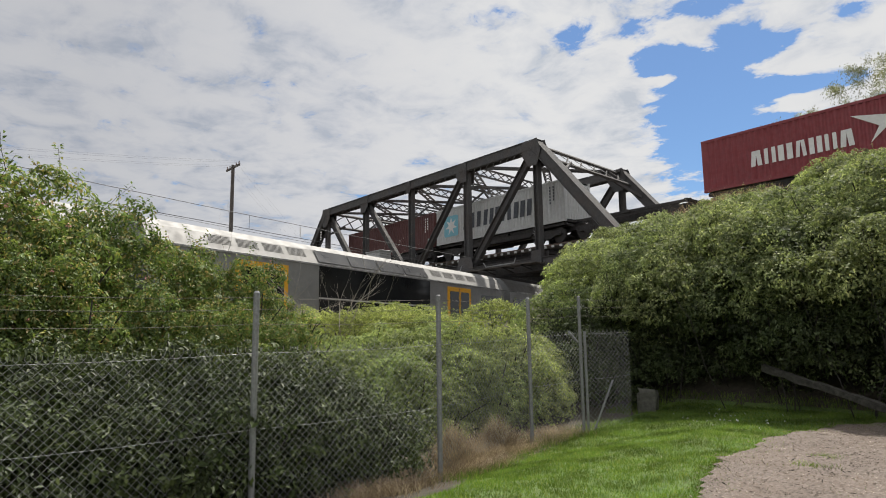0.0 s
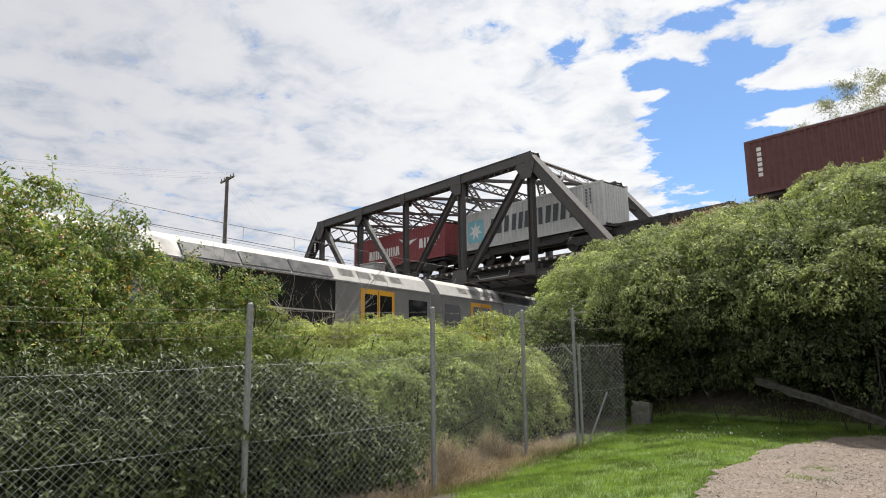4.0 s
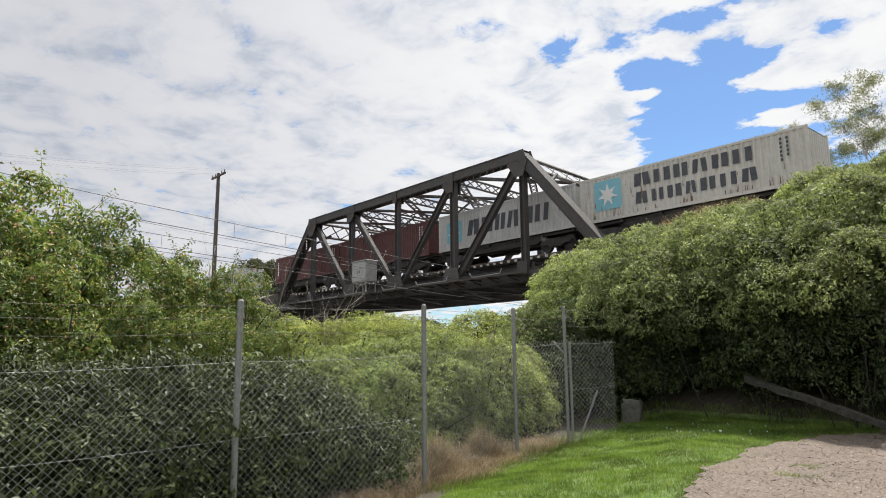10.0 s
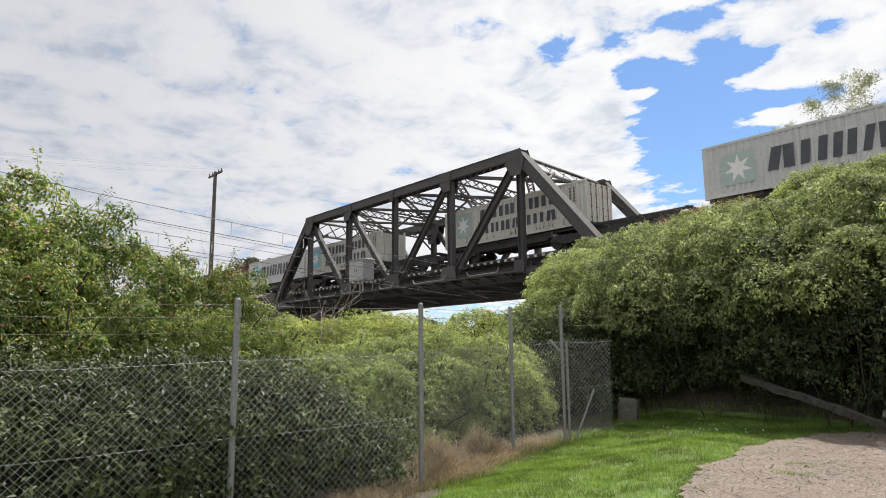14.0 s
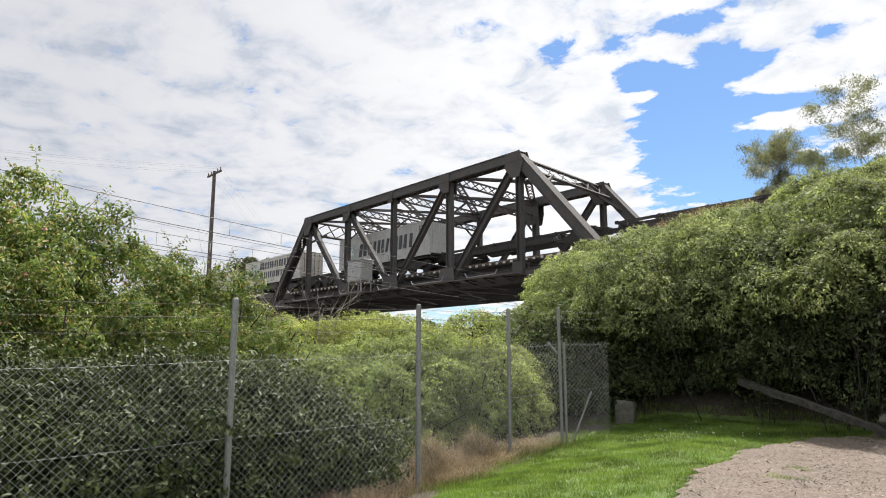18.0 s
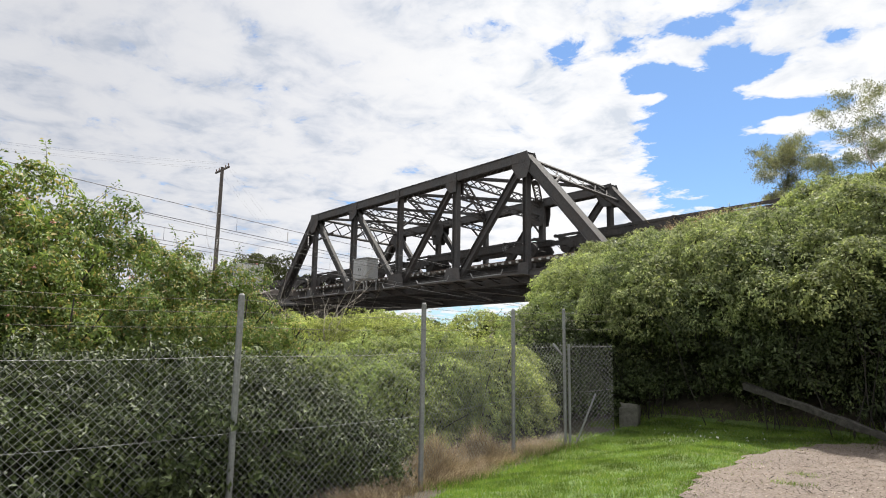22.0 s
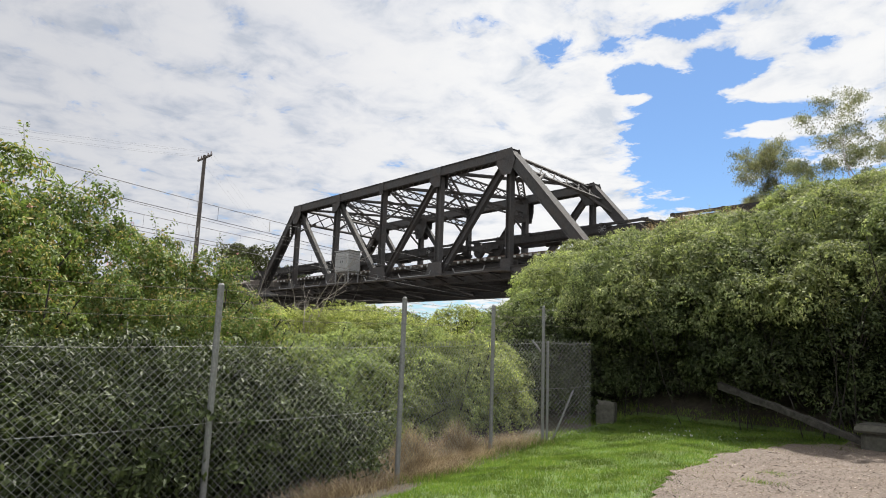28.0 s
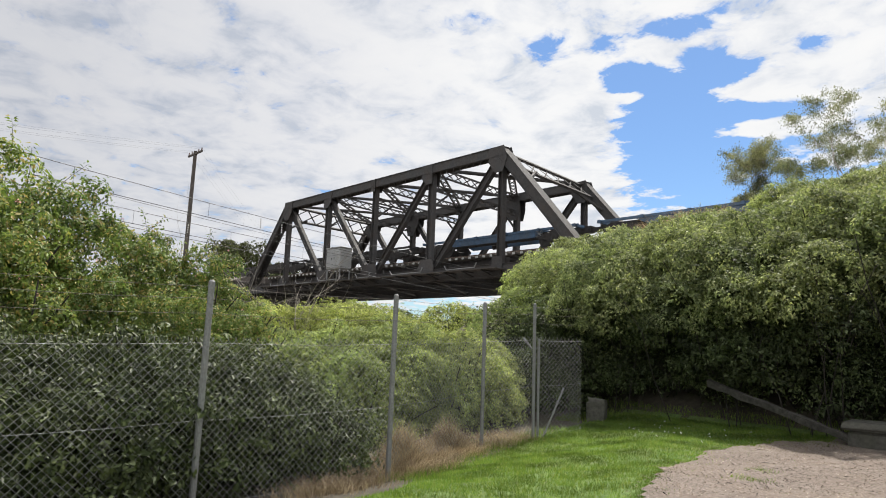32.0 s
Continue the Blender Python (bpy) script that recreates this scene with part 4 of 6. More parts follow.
M["louvre"] = material("louvre_slat", (0.19, 0.185, 0.18), 0.6, 0.2, 0.1, 8, 0.2, 2, None, 0)
M["head_panel"] = material("cab_head_panel", (0.12, 0.12, 0.118), 0.5, 0.1, 0.1, 4, 0.3, 1.5, None, 0)
M["white_glaze"] = material("white_glazed_insulator", (0.62, 0.62, 0.60), 0.3, 0, 0.1, 10, 0.2, 5, None, 0)
M["vent_dark"] = material("louvre_shadow", (0.12, 0.12, 0.12), 0.6, 0.3, 0.1, 8, 0.2, 2, None, 0)


def glass_material():
    m = bpy.data.materials.new("tinted_glass")
    m.use_nodes = True
    b = m.node_tree.nodes["Principled BSDF"]
    nt = m.node_tree
    tc = nt.nodes.new("ShaderNodeTexCoord").outputs["Object"]
    col = ramp_node(nt, noise_node(nt, tc, 0.8, 3), [(0.3, (0.008, 0.009, 0.010)), (0.7, (0.022, 0.023, 0.024))])
    nt.links.new(col, b.inputs["Base Color"])
    b.inputs["Roughness"].default_value = 0.08
    b.inputs["Specular IOR Level"].default_value = 0.22
    return m


M["glass"] = glass_material()
M["screen"] = material("windscreen_glass", (0.42, 0.44, 0.45), 0.10, 0.65, 0.1, 2, 0.1, 1, None, 0, 20, 0, 0.6)
CAR = 22.35


RAKE = 1.15


def ring_at(x, slope=0.0, grow=0.0, cab=False):
    """The car's cross-section at x; slope moves its upper part back along x."""
    half = [(1.46, 0.92), (1.50, 1.15), (1.50, 3.38), (1.44, 3.46), (1.10, 3.98), (0.74, 4.22), (0.0, 4.30)]
    if cab:
        half = [(1.46, 0.92), (1.50, 1.15), (1.50, 3.50), (1.46, 3.72), (1.30, 4.00), (1.02, 4.12), (0.0, 4.20)]
    pts = [(y + grow, z + (grow if z > 2 else 0)) for y, z in half]
    full = pts + [(-y, z) for y, z in reversed(pts[:-1])]
    return [(x - slope * max(0.0, z - 0.92) / 3.4, y, z) for y, z in full]


def make_car(cab_rear, cab_front, more_rear=0.0, more_front=0.0):
    c = thing("train_carriage", None, "double-deck stainless commuter carriage with yellow doors", "train carriage", "carriages of the commuter train")
    b = Build()
    rings = [ring_at(0.0, -RAKE, 0, True) if cab_rear else ring_at(0.32 - more_rear), ring_at(2.4), ring_at(CAR - 2.4), ring_at(CAR, RAKE, 0, True) if cab_front else ring_at(CAR - 0.32 + more_front)]
    n = len(rings[0])
    body, roof = Build(), Build()
    low = [0, 1, 2, n - 3, n - 2, n - 1]
    for r0, r1 in zip(rings, rings[1:]):
        for i in range(n):
            j = (i + 1) % n
            tgt = roof if 2 <= i < n - 3 else body
            tgt.add([r0[i], r0[j], r1[j], r1[i]], [(0, 1, 2, 3)])
    body.add(rings[0], [tuple(reversed(range(n)))])
    body.add(rings[-1], [tuple(range(n))])
    part("body", body, M["train_grey"], c)
    part("roof", roof, M["roof_silver"], c)
    a = 8.05 if cab_rear else 7.35          # the double-deck part runs from a to z
    z = CAR - (8.05 if cab_front else 7.35)
    for s in (-1, 1):
        part("gutter", Build().box((0.15, s * 1.50 - 0.03, 3.36), (CAR - 0.15, s * 1.50 + 0.03, 3.42)), M["stainless"], c)
        part("lower_window", Build().box((a, min(s * 1.49, s * 1.512), 1.05), (z, max(s * 1.49, s * 1.512), 2.10)), M["glass"], c)
        part("upper_window", Build().box((a, min(s * 1.49, s * 1.512), 2.16), (z, max(s * 1.49, s * 1.512), 3.34)), M["glass"], c)
        part("waist_strip", Build().box((a, min(s * 1.49, s * 1.518), 2.10), (z, max(s * 1.49, s * 1.518), 2.16)), M["stainless"], c)
        b = Build()
        k = int((z - a) / 1.75)
        for i in range(k):
            x0, x1 = a + (z - a) * i / k + 0.03, a + (z - a) * (i + 1) / k - 0.03
            q = [(x0, s * 1.446, 3.49), (x1, s * 1.446, 3.49), (x1, s * 1.13, 3.965), (x0, s * 1.13, 3.965)]
            b.plate([(px, py + s * 0.010, pz + 0.008) for px, py, pz in q], (0, s * 0.84, 0.54), 0.012)
        part("roof_window", b, M["roof_pane"], c)
        for lo, hi in ((0.0, a), (z, CAR)):
            front = lo > 1
            cab = cab_front if front else cab_rear
            mid = (hi - lo) * 0.5
            d0 = (hi - (6.40 if cab else 5.75)) if front else lo + (4.05 if cab else 3.4)
            d1 = d0 + 2.35
            door = part("door", Build().box((d0, min(s * 1.49, s * 1.520), 1.12), (d1, max(s * 1.49, s * 1.520), 3.20)), M["yellow"], c)
            for k in range(2):
                x0 = d0 + 0.20 + k * 1.06
                part("door_window", Build().box((x0, min(s * 1.50, s * 1.526), 1.45), (x0 + 0.86, max(s * 1.50, s * 1.526), 2.98)), M["glass"], door)
            part("door_seam", Build().box((d0 + 1.15, min(s * 1.50, s * 1.524), 1.12), (d0 + 1.19, max(s * 1.50, s * 1.524), 3.16)), M["vent_dark"], door)
            # end windows
            e0, e1 = (lo + 1.25, d0 - 0.75) if not front else (d1 + 0.75, hi - 1.25)
            if not cab:
                e0, e1 = (lo + 0.70 - more_rear, d0 - 1.15) if not front else (d1 + 1.15, hi - 0.70 + more_front)
            if cab:
                # crew door with tall glass, and the raked side window of the cab
                w, f = (hi, -1) if front else (lo, 1)
                x0, x1 = sorted((w + f * 1.80, w + f * 2.62))
                crew = part("crew_door", Build().box((x0 - 0.03, min(s * 1.49, s * 1.508), 1.10), (x1 + 0.03, max(s * 1.49, s * 1.508), 3.30)), M["train_grey"], c)
                part("door_window", Build().box((x0 + 0.05, min(s * 1.50, s * 1.518), 1.35), (x1 - 0.05, max(s * 1.50, s * 1.518), 3.22)), M["glass"], crew)
                q = [(w + f * (d + RAKE * (h - 0.92) / 3.4), s * 1.515, h) for d, h in ((0.16, 1.60), (0.16, 3.20), (0.86, 3.20), (0.94, 1.60))]
                part("cab_window", Build().plate(q, (0, s, 0), 0.02), M["glass"], c)
            else:
                part("saloon_window", Build().box((e0, min(s * 1.49, s * 1.512), 1.75), (e1, max(s * 1.49, s * 1.512), 2.95)), M["glass"], c)
            # roof louvres
            for kx in range(4):
                x0 = (lo + 2.5 + kx * 1.15) if not front else (hi - 3.4 - kx * 1.15)
                v = Build()
                for r in range(7):
                    t0 = 0.36 + r * 0.085
                    py, pz = 1.44 - 0.34 * t0, 3.46 + 0.52 * t0
                    v.box((x0, s * py - 0.010, pz), (x0 + 0.9, s * py + 0.010, pz + 0.010))
                part("roof_vent", v, M["louvre"], c)
    for on, x, k in ((cab_rear, 0.0, -1), (cab_front, CAR, 1)):
        if on:
            def at(y, zz, lift=0.02):
                return (x + k * lift - k * RAKE * max(0.0, zz - 0.92) / 3.4, y, zz)
            b = Build().loft([[at(-1.3, 1.75), at(1.3, 1.75), at(1.27, 3.38), at(-1.27, 3.38)], [at(-1.3, 1.75, 0.035), at(1.3, 1.75, 0.035), at(1.27, 3.38, 0.035), at(-1.27, 3.38, 0.035)]])
            glass = part("windscreen", b, M["screen"], c)
            part("pillar", Build().beam(at(0.1, 1.75, 0.05), at(0.1, 3.38, 0.05), 0.09, 0.03), M["vent_dark"], glass)
            part("wiper", Build().tube(at(0.95, 1.80, 0.07), at(0.62, 3.1, 0.07), 0.018, 0.012, 5), M["vent_dark"], glass)
            b = Build().loft([[at(-1.36, 3.44), at(1.36, 3.44), at(1.2, 3.96), at(-1.2, 3.96)], [at(-1.36, 3.44, 0.03), at(1.36, 3.44, 0.03), at(1.2, 3.96, 0.03), at(-1.2, 3.96, 0.03)]])
            part("head_panel", b, M["head_panel"], c)
            ry = ring_at(x + k * 0.012, k * RAKE, 0.012, True)
            ri = [(px, py * 0.90, 2.4 + (pz - 2.4) * 0.93) for px, py, pz in ry]
            inner = [(x + k * 0.03 - k * RAKE * max(0.0, pz - 0.92) / 3.4, py, pz) for px, py, pz in ri]
            back = [(px - k * 0.10, py, pz) for px, py, pz in ry]
            b = Build()
            for r0, r1 in ((back, ry), (ry, inner)):
                m_ = len(r0)
                for i in range(m_):
                    j = (i + 1) % m_
                    b.add([r0[i], r0[j], r1[j], r1[i]], [(0, 1, 2, 3)])
            part("cab_surround", b, M["yellow"], c)
        else:
            more = more_rear if k < 0 else more_front
            x += k * more
            b = Build().box((min(x - k * 0.4, x + k * 0.12), -0.55, 1.0), (max(x - k * 0.4, x + k * 0.12), 0.55, 3.2))
            part("gangway", b, M["steel_black"], c)
    for x in (3.1, CAR - 3.1):
        build_bogie(c, x)
    part("underframe", Build().box((5.6, -1.2, 0.35), (CAR - 5.6, 1.2, 0.92), None, 0.04), M["steel_black"], c)
    return c


CARRIAGES = []


def build_pantograph(c):
    b = Build()
    b.box((17.7, -0.6, 4.30), (19.3, 0.6, 4.35))
    for s in (-0.5, 0.5):
        b.path([(18.0, s, 4.33), (19.2, s * 0.7, 4.44), (18.5, s * 0.6, 4.56)], 0.022, 6)
    b.box((18.36, -0.8, 4.55), (18.60, 0.8, 4.58))
    part("pantograph", b, M["steel_black"], c)


def build_passenger_train():
    kinds = {}
    for k in range(8):
        # the two carriages in the middle of the leading set have longer ends where they meet
        key = (k in (0, 4), k in (3, 7), 0.8 if k == 6 else 0.0, 1.1 if k == 5 else 0.0)
        if key in kinds:
            c = copy_thing(kinds[key], Matrix())
        else:
            c = kinds[key] = make_car(*key)
        CARRIAGES.append((c, 22.6 * k + (1.9 if k > 5 else 0.0)))
    build_pantograph(CARRIAGES[0][0])


build_passenger_train()


def on_line(s, side=0.0, z=0.0):
    p = LINE_Q + LINE_DIR * s + LINE_SIDE * side
    return Vector((p.x, p.y, z))


def build_low_line():
    b = Build()
    ring = [(-3.2, 0.30), (-1.9, 0.94), (6.0, 0.94), (7.4, 0.30)]
    b.loft([[on_line(s, y, z) for y, z in ring] for s in (-300, 300)])
    tagged(part("ballast_bed", b, M["ballast"]), "brown crushed stone under the electric line", "ballast", kind="structure")
    for k, side in enumerate((0.0, 4.1)):
        tr = thing("railway_track", label="steel rails on sleepers in the cutting", category="railway track", group="electric line tracks", kind="structure")
        for s in (-0.7175, 0.7175):
            b = Build()
            b.beam(on_line(-300, side + s, LOW_RAIL - 0.02), on_line(300, side + s, LOW_RAIL - 0.02), 0.07, 0.04)
            b.beam(on_line(-300, side + s, LOW_RAIL - 0.09), on_line(300, side + s, LOW_RAIL - 0.09), 0.02, 0.12)
            b.beam(on_line(-300, side + s, LOW_RAIL - 0.155), on_line(300, side + s, LOW_RAIL - 0.155), 0.14, 0.02)
            part("rail", b, M["rail_steel"], tr)
        me = mesh_of("sleeper", Build().box((-0.12, -1.3, -0.33), (0.12, 1.3, -0.165), None, 0.02))
        for i in range(60):
            q = on_line(-18 + i * 0.65, side, LOW_RAIL)
            part("sleeper", me, M["timber"], tr, "", pose(q.x, q.y, q.z, 0, 0, math.degrees(LINE_AZ)))
    # overhead wires with droppers
    for k, side in enumerate((0.0, 4.1)):
        w = thing("overhead_line", label="dark catenary and contact wires over the electric line", category="overhead wire", group="overhead lines")
        top, low = 6.33, 5.82
        def sag(s):
            return top + 0.55 * ((s - 6) / 30.0) ** 2
        b = cable([on_line(s, side, min(sag(s), 6.98)) for s in range(-90, 61, 5)], 0.011)
        part("catenary_wire", b, M["line_wire"], w)
        b = cable([on_line(s, side, low) for s in (-90, -30, 0, 30, 60)], 0.011)
        part("contact_wire", b, M["line_wire"], w)
        for s in range(-40, 50, 5):
            part("dropper", Build().tube(on_line(s, side, low), on_line(s, side, min(sag(s), 6.98)), 0.006, None, 4, False), M["line_wire"], w)
        for s in (1.2, 2.4):
            b = Build()
            for i in range(4):
                z0 = low + 0.08 + i * 0.10
                b.tube(on_line(s, side, z0), on_line(s, side, z0 + 0.07), 0.028, 0.014, 6)
            part("insulator", b, M["white_glaze"], w)
    w = thing("feeder_cable", label="thin dark cables strung along the railway", category="cable", group="cables")
    for side, z0, z1 in ((-1.6, 4.58, 4.83), (6.0, 7.05, 7.95)):
        part("cable", cable([on_line(s, side, z0 + (z1 - z0) * ((s + 10) / 45.0) ** 2) for s in range(-60, 61, 6)], 0.009), M["line_wire"], w)


build_low_line()


def build_power_pole():
    px, py = -45.2, 17.2
    p = thing("power_pole", pose(px, py, 0), "dark timber power pole with one cross-arm", "power pole")
    part("shaft", Build().tube((0, 0, -0.5), (0, 0, 14.75), 0.19, 0.12, 10), M["pole_wood"], p)
    d = Vector((0.995, 0.03, 0))
    part("cross_arm", Build().beam(Vector((0, 0, 14.55)) - d * 1.15, Vector((0, 0, 14.55)) + d * 1.15, 0.11, 0.12), M["pole_wood"], p)
    for k in (-1.05, -0.55, 0.55, 1.05):
        q = Vector((0, 0, 14.6)) + d * k
        part("insulator", Build().tube(q, q + Vector((0, 0, 0.22)), 0.05, 0.035, 8), M["insulator"], p)
    w = thing("power_line", label="thin dark wires on the power pole", category="cable", group="cables")
    for k in (-1.05, -0.55, 0.55, 1.05):
        q = Vector((px, py, 14.82)) + d * k
        pts = [q + Vector((-3.5, -30.0, 0)) * t + Vector((0, 0, -0.5 * 4 * t * (1 - t) - 1.3 * t)) for t in [i / 10 for i in range(11)]]
        part("wire", cable(pts, 0.0035), M["line_wire"], w)
        pts = [q + Vector((-30.0, 30.0, 0)) * t + Vector((0, 0, -6.5 * t - 1.2 * 4 * t * (1 - t))) for t in [i / 10 for i in range(11)]]
        part("wire", cable(pts, 0.0035), M["line_wire"], w)


build_power_pole()


# ---- fence ----
POSTS = [(-6.62, -2.3, 2.10), (-6.70, 0.30, 2.15), (-6.79, 2.90, 2.21), (-6.84, 5.50, 2.27), (-7.74, 8.21, 2.38), (-7.66, 9.48, 2.45), (-7.30, 10.5, 2.46)]
MESH = 0.088


def build_fence():
    fe = thing("chain_link_fence", label="galvanised chain-link fence with barbed wire on steel posts", category="fence")
    for i, (x, y, top) in enumerate(POSTS[:-1]):
        b = Build()
        r = 0.034 if i < 5 else 0.029
        z0 = ground_z(x, y) - 0.4
        b.tube((x, y, z0), (x, y, top - 0.02), r, r, 12)
        b.tube((x, y, top - 0.02), (x, y, top), r, r * 0.55, 12)
        for d in (0.07, 0.20, 0.36):
            b.tube((x, y, top - d - 0.008), (x, y, top - d + 0.008), r + 0.006, None, 10)
        part("post", b, M["galv"], fe)
    x, y, top = POSTS[5]
    part("stay", Build().tube((x + 0.10, y + 0.12, -0.05), (x + 0.36, y + 0.43, 0.92), 0.018, None, 8), M["galv"], fe)
    part("stay", Build().tube((x - 0.03, y - 0.03, 1.60), (x - 0.13, y - 0.16, 1.80), 0.018, None, 8), M["galv"], fe)
    part("post", Build().tube((x + 0.05, y + 0.07, -0.2), (x + 0.05, y + 0.07, 1.80), 0.024, None, 10), M["galv"], fe)
    for (x0, y0, t0), (x1, y1, t1) in zip(POSTS, POSTS[1:]):
        a, c = Vector((x0, y0, 0)), Vector((x1, y1, 0))
        off = (c - a).normalized().cross(Vector((0, 0, 1))) * -0.045
        n = (c - a).length
        g0, g1 = ground_z(x0, y0) + 0.02, ground_z(x1, y1) + 0.02
        m0, m1 = t0 - 0.65, t1 - 0.65

        def at(s, h):
            """A point of the panel: s along it, h from its foot (0) to its top (1)."""
            k = s / n
            lo, hi = g0 + (g1 - g0) * k, m0 + (m1 - m0) * k
            return a.lerp(c, k) + off + Vector((0, 0, lo + (hi - lo) * h))
        height = (m0 + m1 - g0 - g1) / 2
        b = Build()
        for sign in (1, -1):
            k = -height if sign > 0 else 0.0
            while k < (n if sign > 0 else n + height):
                s0, s1 = k, k + sign * height
                h0, h1 = 0.0, 1.0
                if sign > 0:
                    if s0 < 0:
                        h0, s0 = -s0 / height, 0.0
                    if s1 > n:
                        h1, s1 = (n - k) / height, n
                else:
                    if s0 > n:
                        h0, s0 = (s0 - n) / height, n
                    if s1 < 0:
                        h1, s1 = k / height, 0.0
                if h1 - h0 > 0.02:
                    b.tube(at(s0, h0), at(s1, h1), 0.0024, None, 3, False)
                    if h1 == 1.0:
                        b.tube(at(s1, 1.0), at(s1, 1.0) + Vector((0, 0, 0.035)), 0.003, None, 3, False)
                k += MESH
        part("mesh_panel", b, M["wire"], fe)
        for h, r in ((0.985, 0.0026), (0.52, 0.0026), (0.03, 0.0026)):
            part("strain_wire", cable([at(n * i / 6, h) - Vector((0, 0, 0.02 * math.sin(math.pi * i / 6))) for i in range(7)], r), M["wire"], fe)
        rng = random.Random(int(n * 100))
        for d in (0.07, 0.20, 0.36):
            p0, p1 = Vector((x0, y0, t0 - d)) + off * 0.7, Vector((x1, y1, t1 - d)) + off * 0.7
            pts = [p0.lerp(p1, i / 8) - Vector((0, 0, 0.022 * math.sin(math.pi * i / 8))) for i in range(9)]
            b = Build().path(pts, 0.0020, 4)
            k = int(n / 0.13)
            for i in range(1, k):
                q = p0.lerp(p1, i / k) - Vector((0, 0, 0.022 * math.sin(math.pi * i / k)))
                v = Vector((rng.uniform(-1, 1), rng.uniform(-1, 1), rng.uniform(-1, 1))).normalized() * 0.02
                b.tube(q - v, q + v, 0.0016, None, 3, False)
            part("barbed_wire", b, M["barb"], fe)


build_fence()


# ---- plants ----
def leaf_mesh(name, centres, normals, length, width, mat, seed=0, droop=0.0, ways=None, simple=False):
    """One small leaf at each centre, facing its normal: folded along its rib, or a plain three-cornered one."""
    r = np.random.default_rng(seed)
    n = len(centres)
    nr = normals / np.maximum(1e-6, np.linalg.norm(normals, axis=1, keepdims=True))
    t = r.normal(size=(n, 3)) if ways is None else np.array(ways, float)
    t[:, 2] -= droop
    t -= nr * np.sum(t * nr, axis=1, keepdims=True)
    t /= np.maximum(1e-6, np.linalg.norm(t, axis=1, keepdims=True))
    s = np.cross(nr, t)
    ln = length * r.uniform(0.65, 1.3, size=(n, 1))
    wd = width * r.uniform(0.7, 1.25, size=(n, 1))
    base = centres - t * ln / 2
    tip = centres + t * ln / 2 - nr * ln * 0.12
    if simple:
        v = np.stack([base + s * wd / 2, tip, base - s * wd / 2], axis=1).reshape(-1, 3)
        f = np.arange(n * 3).reshape(-1, 3)
    else:
        fold = nr * wd * 0.22
        mid = centres - t * ln * 0.10
        v = np.stack([base, mid + s * wd / 2 + fold, tip, mid - s * wd / 2 + fold], axis=1).reshape(-1, 3)
        i = np.arange(n) * 4
        f = np.concatenate([np.stack([i, i + 1, i + 2], 1), np.stack([i, i + 2, i + 3], 1)])
    me = bpy.data.meshes.new(name)
    me.vertices.add(len(v))
    me.vertices.foreach_set("co", v.astype(np.float32).ravel())
    me.loops.add(f.size)
    me.loops.foreach_set("vertex_index", f.astype(np.int32).ravel())
    me.polygons.add(len(f))
    me.polygons.foreach_set("loop_start", (np.arange(len(f)) * 3).astype(np.int32))
    me.update(calc_edges=True)
    me.materials.append(mat)
    return me


def unit(a):
    return a / np.maximum(1e-6, np.linalg.norm(a, axis=1, keepdims=True))


def tufts(seed, blobs, density, tuft, per, low=-0.3, lift=0.45, rough=0.06, squash=0.4):
    """Leaf centres, normals and ways over a pile of balls (x, y, z, r): the skin of the pile carries small domed tufts of leaves,
    density of them a square metre, each about tuft in radius, with leaves that point outwards from its middle."""
    r = np.random.default_rng(seed)
    ps, ds = [], []
    balls = np.array(blobs, float)
    for k, (bx, by, bz, br) in enumerate(balls):
        n = max(5, int(density * 2 * math.pi * br * br * (1 - low)))
        d = unit(r.normal(size=(3 * n, 3)))
        d = d[d[:, 2] > low][:n]
        p = np.array([bx, by, bz]) + d * br * (1 + r.normal(size=(len(d), 1)) * rough)
        deep = r.random(len(d)) < 0.16
        p[deep] = np.array([bx, by, bz]) + d[deep] * br * r.uniform(0.55, 0.85, size=(int(deep.sum()), 1))
        keep = np.ones(len(d), bool)
        for j, (ox, oy, oz, orr) in enumerate(balls):
            if j != k:
                keep &= np.linalg.norm(p - np.array([ox, oy, oz]), axis=1) > orr * 0.84
        ps.append(p[keep])
        ds.append(d[keep])
    p, d = np.concatenate(ps), np.concatenate(ds)
    n = len(p)
    up = np.array([0, 0, 1.0])
    out = unit(d * 0.8 + up * lift + r.normal(size=(n, 3)) * 0.18)
    size = tuft * r.uniform(0.55, 1.45, size=(n, 1))
    p, out, size = np.repeat(p, per, 0), np.repeat(out, per, 0), np.repeat(size, per, 0)
    u = r.normal(size=(n * per, 3))
    u = unit(u - out * np.sum(u * out, axis=1, keepdims=True))
    rho = np.sqrt(r.random((n * per, 1)))
    c = p + u * rho * size + out * size * squash * (1 - rho * rho) + r.normal(size=p.shape) * size * 0.12
    nn = out + u * rho * 0.75 + r.normal(size=p.shape) * 0.30
    return c, nn, u + out * 0.25 + r.normal(size=p.shape) * 0.30 - up * 0.2


def inner(seed, blobs, count, size):
    """Old leaves deep inside the pile."""
    r = np.random.default_rng(seed)
    cs = [np.array(q[:3]) + unit(r.normal(size=(int(count * q[3] ** 2), 3))) * q[3] * r.uniform(0.35, 0.68, size=(int(count * q[3] ** 2), 1)) for q in blobs]
    c = np.concatenate(cs)
    return c, r.normal(size=c.shape), r.normal(size=c.shape), np.full((len(c), 1), size)


